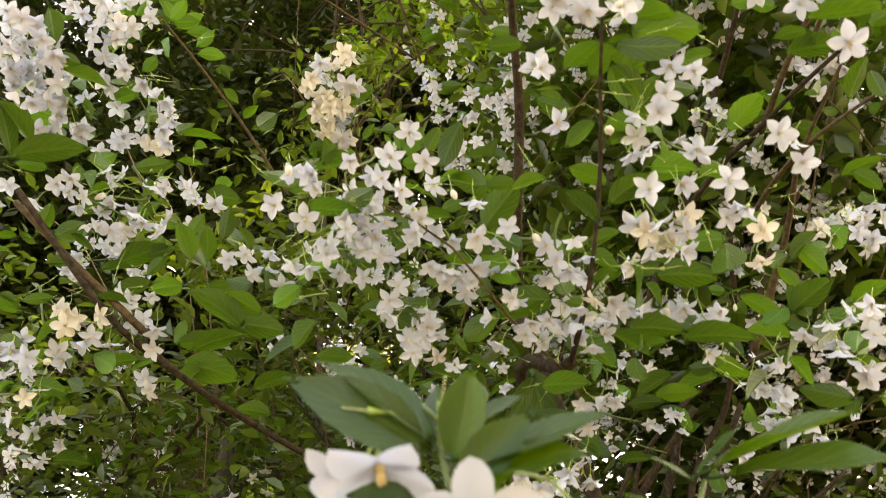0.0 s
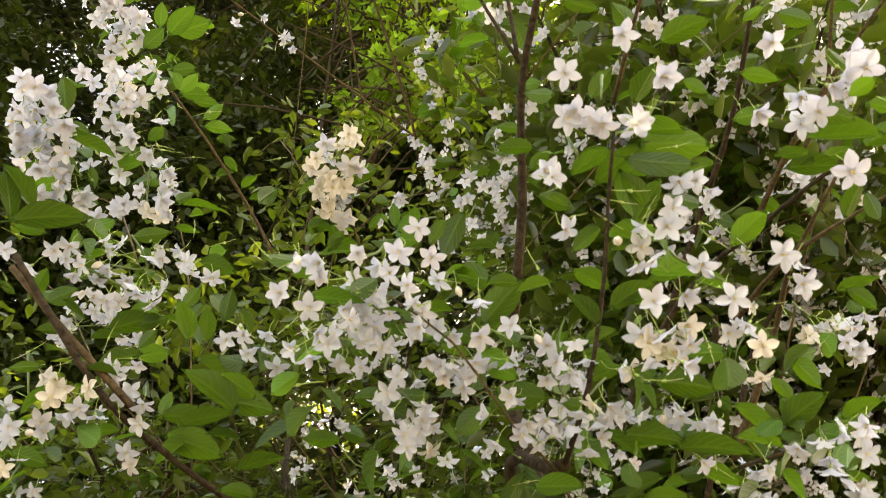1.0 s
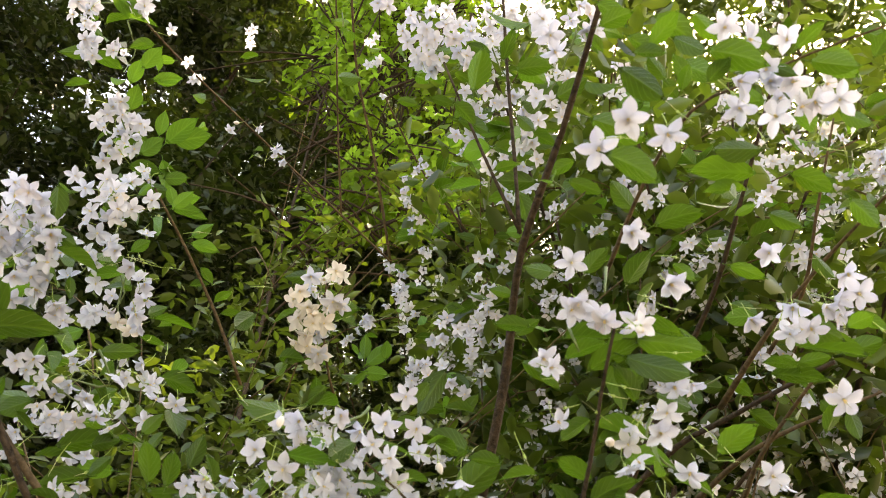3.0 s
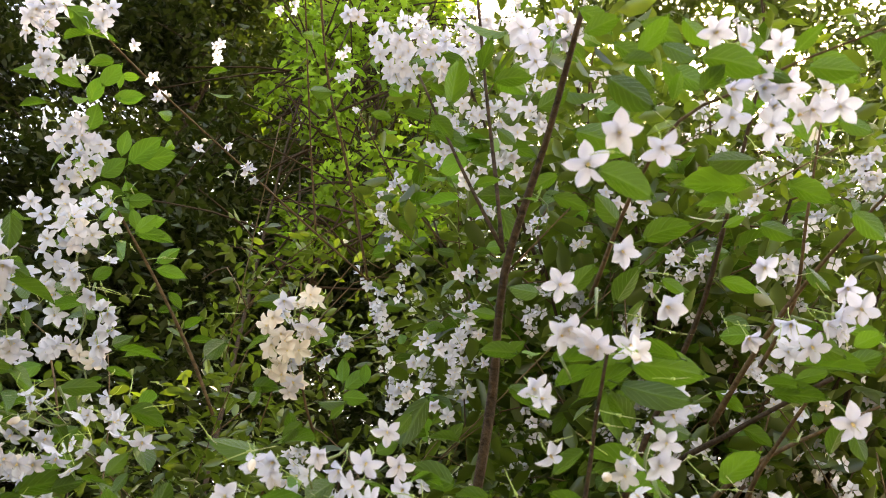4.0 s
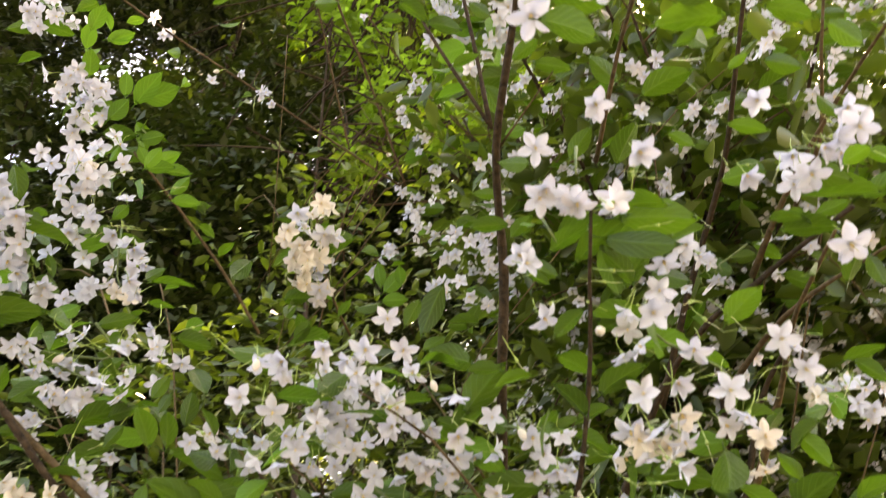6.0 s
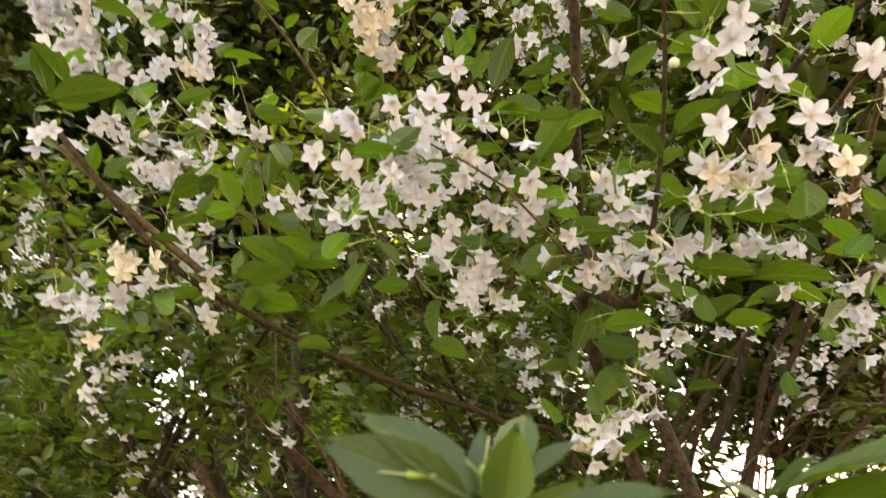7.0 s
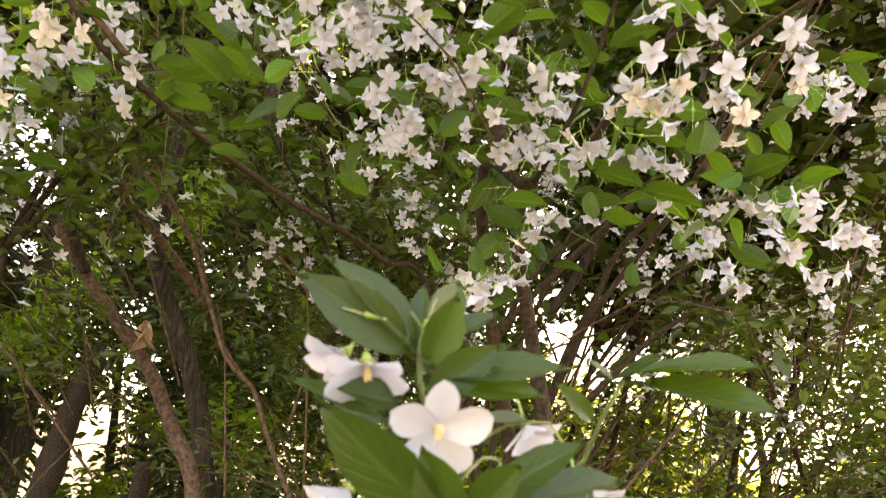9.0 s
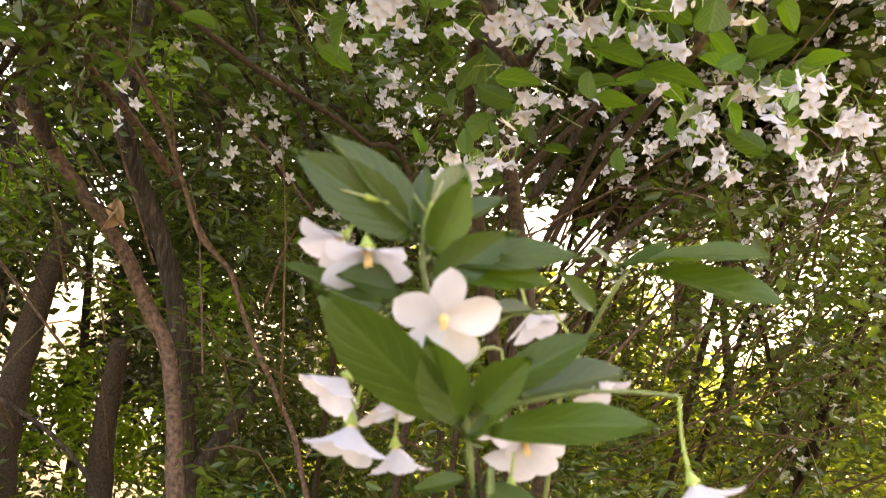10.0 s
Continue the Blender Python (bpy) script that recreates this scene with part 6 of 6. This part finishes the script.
# ---- trees farther back ----
def tall_tree(name, label, foot, height, lean, mat, centres, radius, count, size, slim, seed, limbs=22, bark=None, trunk_r=0.09, **kw):
    """A tapered trunk, limbs that reach into the clumps, and a crown of many small leaves."""
    rng = random.Random(seed)
    root = thing(name, label, "tree", "trees behind")
    foot = Vector(foot)
    head = foot + Vector((lean[0], lean[1], height))
    bends = [foot, foot.lerp(head, 0.35) + Vector((rng.uniform(-0.15, 0.15), rng.uniform(-0.15, 0.15), 0)), foot.lerp(head, 0.7) + Vector((rng.uniform(-0.15, 0.15), 0, 0)), head]
    stem(root, "trunk", bends, trunk_r, trunk_r * 0.25, bark or TRUNK, step=0.12, sides=10)
    line = spline(bends, 0.1)
    for c in centres[::max(1, len(centres) // limbs)]:
        c = Vector(c)
        q = min(line, key=lambda s: abs(s.z - (c.z - 0.5)))
        limb = stem(root, "limb", (q, q.lerp(c, 0.5) + Vector((0, 0, 0.12)), c), trunk_r * 0.3, 0.008, bark or TRUNK, step=0.15, sides=6)
        bm = bmesh.new()
        for k in range(9):
            s = q.lerp(c, rng.uniform(0.4, 1.0))
            e = s + Vector((rng.gauss(0, 0.4), rng.gauss(0, 0.4), rng.gauss(0.1, 0.4)))
            tube(bm, (s, s.lerp(e, 0.5) + Vector((0, 0, 0.06)), e), 0.009, 0.004, 4, 0.2)
        part("twig_mass", bm, bark or TRUNK, limb)["kind"] = "stuff"
    leaf_cloud("crown", root, mat, centres, radius, count, size, slim, seed, coarse=True, **kw)
    return root


tall_tree("evergreen_tree", "tall dark evergreen tree with fine dense foliage", (-1.7, 4.6, 0), 11.0, (0.3, 0.2), FOLIAGE_DARK,
          box_points(112, (-3.6, 3.6, 3.0), (-0.7, 5.4, 12.0), 41, 0.45), 0.55, 105000, 0.09, 0.36, 41)
tall_tree("evergreen_tree", "dark evergreen tree with hanging fine foliage behind the shrubs", (0.6, 5.2, 0), 8.0, (0.2, 0.2), FOLIAGE_DARK,
          box_points(84, (-0.6, 4.4, 4.0), (1.9, 5.8, 8.6), 42, 0.5), 0.55, 80000, 0.08, 0.36, 42)
tall_tree("evergreen_tree", "dark evergreen tree with sky showing through its twigs", (-3.6, 4.2, 0), 9.0, (0.2, 0.0), FOLIAGE_DARK,
          box_points(56, (-5.2, 3.2, 1.4), (-2.4, 5.0, 9.0), 48, 0.45), 0.55, 66000, 0.09, 0.36, 48)
tall_tree("evergreen_tree", "dark evergreen tree standing farther back in the garden", (-0.6, 7.7, 0), 16.5, (0.1, 0.2), FOLIAGE_DARK,
          box_points(130, (-3.4, 7.0, 4.0), (0.6, 8.4, 18.5), 63, 0.6), 0.75, 100000, 0.12, 0.36, 63)
tall_tree("young_tree", "slender tree with bright fresh green foliage", (-0.35, 3.2, 0), 8.6, (0.1, 0.0), FOLIAGE_FRESH_SUN,
          box_points(60, (-0.5, 2.7, 5.0), (0.8, 3.6, 9.6), 43, 0.2), 0.22, 10500, 0.08, 0.40, 43, trunk_r=0.018, bark=BARK)
tall_tree("broadleaf_tree", "tall green broadleaf tree with bright sky between its leaves", (2.8, 5.6, 0), 10.0, (-0.3, -0.3), FOLIAGE_CANOPY,
          box_points(60, (0.6, 4.6, 4.4), (3.2, 6.6, 11.5), 49), 0.6, 32000, 0.085, 0.42, 49, trunk_r=0.12)
tall_tree("broadleaf_tree", "spreading green broadleaf tree high over the shrubs", (5.2, 4.6, 0), 9.0, (-0.5, -0.4), FOLIAGE_CANOPY,
          box_points(100, (1.8, 2.4, 4.8), (6.5, 5.4, 10.0), 50), 0.55, 62000, 0.085, 0.42, 50, trunk_r=0.12)
# far tree for the bright gap, its sun glow painted into the leaves
tall_tree("sun_toned_tree", "tree beyond the garden with sun glow put into its yellow-green leaf colour", (-0.9, 11.0, 0), 8.0, (0.1, 0.1), FOLIAGE_SUN_TONED,
          box_points(26, (-2.2, 10.2, 5.2), (0.6, 11.6, 8.6), 58), 0.55, 7000, 0.12, 0.42, 58)
leaf_cloud("inner_crown", grove_tree, FOLIAGE_CANOPY, box_points(80, (-3.2, 2.8, 0.7), (0.3, 4.8, 3.2), 56, 0.24), 0.25, 27000, 0.06, 0.40, 56)
leaf_cloud("crown", grove_tree, FOLIAGE_MID, box_points(110, (-2.6, 2.4, 0.9), (0.7, 4.0, 3.2), 44, 0.2), 0.18, 25000, 0.042, 0.42, 44)
# clumps in a brighter leaf colour stand in for sun on the crown
leaf_cloud("sunlit_crown", grove_tree, FOLIAGE_FRESH_SUN, box_points(26, (-2.4, 2.5, 0.9), (0.3, 3.8, 2.6), 52, 0.12), 0.13, 6000, 0.04, 0.42, 52)
leaf_cloud("low_foliage", grove_tree, FOLIAGE_MID, box_points(70, (-1.6, 1.6, 1.1), (0.4, 2.2, 2.4), 54, 0.08), 0.13, 5000, 0.034, 0.42, 54, flat=0.2)
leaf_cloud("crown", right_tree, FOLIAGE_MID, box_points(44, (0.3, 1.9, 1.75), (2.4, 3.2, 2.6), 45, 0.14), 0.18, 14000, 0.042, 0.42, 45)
# low leaves: sunlit and shady clumps differ by painted leaf colour
leaf_cloud("low_foliage", right_tree, FOLIAGE_SUN_TONED, box_points(40, (0.4, 2.2, 1.0), (2.6, 3.2, 1.8), 55, 0.12), 0.16, 5500, 0.045, 0.40, 55)
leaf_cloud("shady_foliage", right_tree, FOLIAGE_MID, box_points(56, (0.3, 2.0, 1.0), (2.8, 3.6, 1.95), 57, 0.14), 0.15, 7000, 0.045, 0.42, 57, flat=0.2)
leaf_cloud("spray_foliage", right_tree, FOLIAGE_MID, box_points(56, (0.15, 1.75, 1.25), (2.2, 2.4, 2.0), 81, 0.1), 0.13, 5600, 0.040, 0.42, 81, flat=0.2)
# brighter sprays with the sunlight put into their colour
leaf_cloud("sunlit_spray", right_tree, FOLIAGE_SUN_TONED, box_points(44, (0.2, 1.9, 1.2), (2.4, 2.6, 1.8), 82, 0.1), 0.13, 4200, 0.036, 0.40, 82, flat=0.2)
leaf_cloud("fine_spray", right_tree, FOLIAGE_MID, box_points(26, (0.1, 1.25, 1.15), (0.95, 1.5, 1.62), 83), 0.13, 2600, 0.024, 0.36, 83, flat=0.2)
leaf_cloud("hanging_foliage", shrub, FOLIAGE_MID, box_points(16, (-0.65, 1.3, 2.5), (-0.1, 1.75, 2.9), 84), 0.12, 700, 0.042, 0.44, 84)
leaf_cloud("inner_foliage", shrub, FOLIAGE_MID, box_points(16, (-0.5, 1.8, 3.1), (0.3, 2.3, 4.0), 86, 0.1), 0.17, 700, 0.05, 0.44, 86)
# bush whose sunny look is put into its leaf colour
sunny = thing("sun_toned_bush", "bush behind the stems, leaf colour brightened to yellow-green as if in sun", "bush")
stem(sunny, "trunk", ((0.9, 4.6, 0), (0.95, 4.7, 0.8), (1.1, 4.8, 1.6)), 0.05, 0.02, TRUNK, step=0.1)
leaf_cloud("crown", sunny, FOLIAGE_SUN_TONED, box_points(60, (0.0, 4.0, 0.3), (4.2, 5.4, 2.15), 46, 0.28), 0.30, 30000, 0.06, 0.4, 46, coarse=True)
hedge = thing("tall_hedge", "tall hedge closing the garden, sun-toned yellow-green right, shade-toned dark left", "hedge")
for k in range(9):
    x = -8 + 2 * k
    stem(hedge, "trunk", ((x, 8.8, 0), (x + 0.1, 8.7, 1.0), (x, 8.8, 2.2)), 0.06, 0.02, TRUNK, step=0.2)
# one hedge: its sunny and shaded halves are set by leaf colour
leaf_cloud("foliage", hedge, FOLIAGE_SUN_TONED, box_points(150, (0.5, 8.0, 0.2), (9, 9.5, 2.7), 47, 0.45), 0.55, 30000, 0.11, 0.45, 47, coarse=True)
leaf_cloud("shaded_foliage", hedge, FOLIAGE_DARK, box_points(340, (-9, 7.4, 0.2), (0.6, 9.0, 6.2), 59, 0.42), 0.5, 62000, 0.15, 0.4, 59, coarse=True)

dark = thing("evergreen_bush", "broad dark evergreen bush behind the slender trunks", "bush")
for k in range(5):
    x = -3.0 + 0.75 * k
    stem(dark, "stem", ((x, 5.9, 0), (x + 0.08, 5.8, 0.9), (x - 0.05, 5.9, 2.3)), 0.05, 0.02, TRUNK, step=0.15)
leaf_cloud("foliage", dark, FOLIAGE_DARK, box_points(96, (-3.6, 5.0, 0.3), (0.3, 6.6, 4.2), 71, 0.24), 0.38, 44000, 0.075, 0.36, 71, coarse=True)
# sun patch on the dark bush, painted with a brighter leaf colour
leaf_cloud("sunlit_foliage", dark, FOLIAGE_FRESH_SUN, box_points(12, (-2.0, 4.6, 0.9), (-0.8, 5.0, 1.8), 72), 0.2, 2600, 0.06, 0.4, 72)

shade = thing("evergreen_bush", "dark evergreen bush closing the view beside the sunny hedge", "bush")
for k in range(3):
    x = 1.7 + 0.6 * k
    stem(shade, "stem", ((x, 4.3, 0), (x + 0.08, 4.2, 0.9), (x - 0.05, 4.3, 2.3)), 0.04, 0.02, TRUNK, step=0.15)
leaf_cloud("foliage", shade, FOLIAGE_MID, box_points(40, (1.2, 3.7, 1.8), (3.6, 4.8, 3.5), 73, 0.25), 0.24, 8000, 0.06, 0.42, 73, coarse=True)

def twig_mass(parent, low, high, count, lean, seed, thick=0.003, mat=None):
    """Fine arching twigs that nobody could count."""
    rng = random.Random(seed)
    bm = bmesh.new()
    for k in range(count):
        s = Vector([rng.uniform(a, b) for a, b in zip(low, high)])
        e = s + Vector((rng.gauss(lean, 0.3), rng.gauss(-0.1, 0.2), rng.uniform(0.1, 0.7))) * rng.uniform(0.5, 1.1)
        tube(bm, (s, s.lerp(e, 0.55) + Vector((0, 0, 0.07)), e), thick * rng.uniform(0.6, 1.5), 0.0012, 4, 0.14)
    part("twig_mass", bm, mat or TWIG, parent)["kind"] = "stuff"


twig_mass(grove_tree, (-1.6, 1.5, 1.2), (0.4, 2.6, 2.4), 95, -0.35, 61)
twig_mass(grove_tree, (-1.0, 1.5, 1.5), (0.3, 2.2, 2.3), 16, -0.4, 64, 0.0026, RED_BARK)
twig_mass(right_tree, (0.1, 1.5, 1.2), (1.4, 2.6, 2.2), 170, 0.45, 62)
twig_mass(right_tree, (0.3, 1.4, 1.5), (1.3, 2.0, 2.1), 36, 0.5, 65, 0.0026, RED_BARK)

twig_mass(shrub, (-0.4, 0.95, 1.95), (0.9, 1.5, 2.9), 40, 0.1, 66, 0.0013)

# ---- ground ----
bm = bmesh.new()
bmesh.ops.create_grid(bm, x_segments=60, y_segments=60, size=60)
for v in bm.verts:
    v.co.z = 0.04 * noise.noise(v.co * 0.4) if v.co.length < 40 else 0.0
ground = part("ground", bm, SOIL)
tagged(ground, "brown leaf-littered garden soil in dappled shade", "ground", kind="structure")

# assumed pale ground, added so low gaps in the leaves look bright
bm = bmesh.new()
bmesh.ops.create_cube(bm, size=1)
bmesh.ops.scale(bm, vec=(40, 16, 0.1), verts=bm.verts)
bmesh.ops.bevel(bm, geom=bm.edges[:], offset=0.01, segments=1)
bmesh.ops.translate(bm, vec=(0, 19.5, 0.05), verts=bm.verts)
tagged(part("pavement", bm, ASSUMED_PAVING), "assumed pale paving beyond the garden, added to brighten the low gaps", "pavement", kind="structure")

# ---- small things ----
fence = thing("garden_fence", "dark green painted slatted garden fence", "fence")
for k in range(14):
    bm = bmesh.new()
    bmesh.ops.create_cube(bm, size=1)
    bmesh.ops.scale(bm, vec=(0.07, 0.02, 0.75), verts=bm.verts)
    bmesh.ops.bevel(bm, geom=bm.edges[:], offset=0.006, segments=1)
    bmesh.ops.translate(bm, vec=(-0.35 + 0.085 * k, 5.6, 0.40), verts=bm.verts)
    part("slat", bm, FENCE, fence)
for z in (0.25, 0.62):
    bm = bmesh.new()
    bmesh.ops.create_cube(bm, size=1)
    bmesh.ops.scale(bm, vec=(1.25, 0.03, 0.05), verts=bm.verts)
    bmesh.ops.translate(bm, vec=(0.2, 5.63, z), verts=bm.verts)
    part("rail", bm, FENCE, fence)
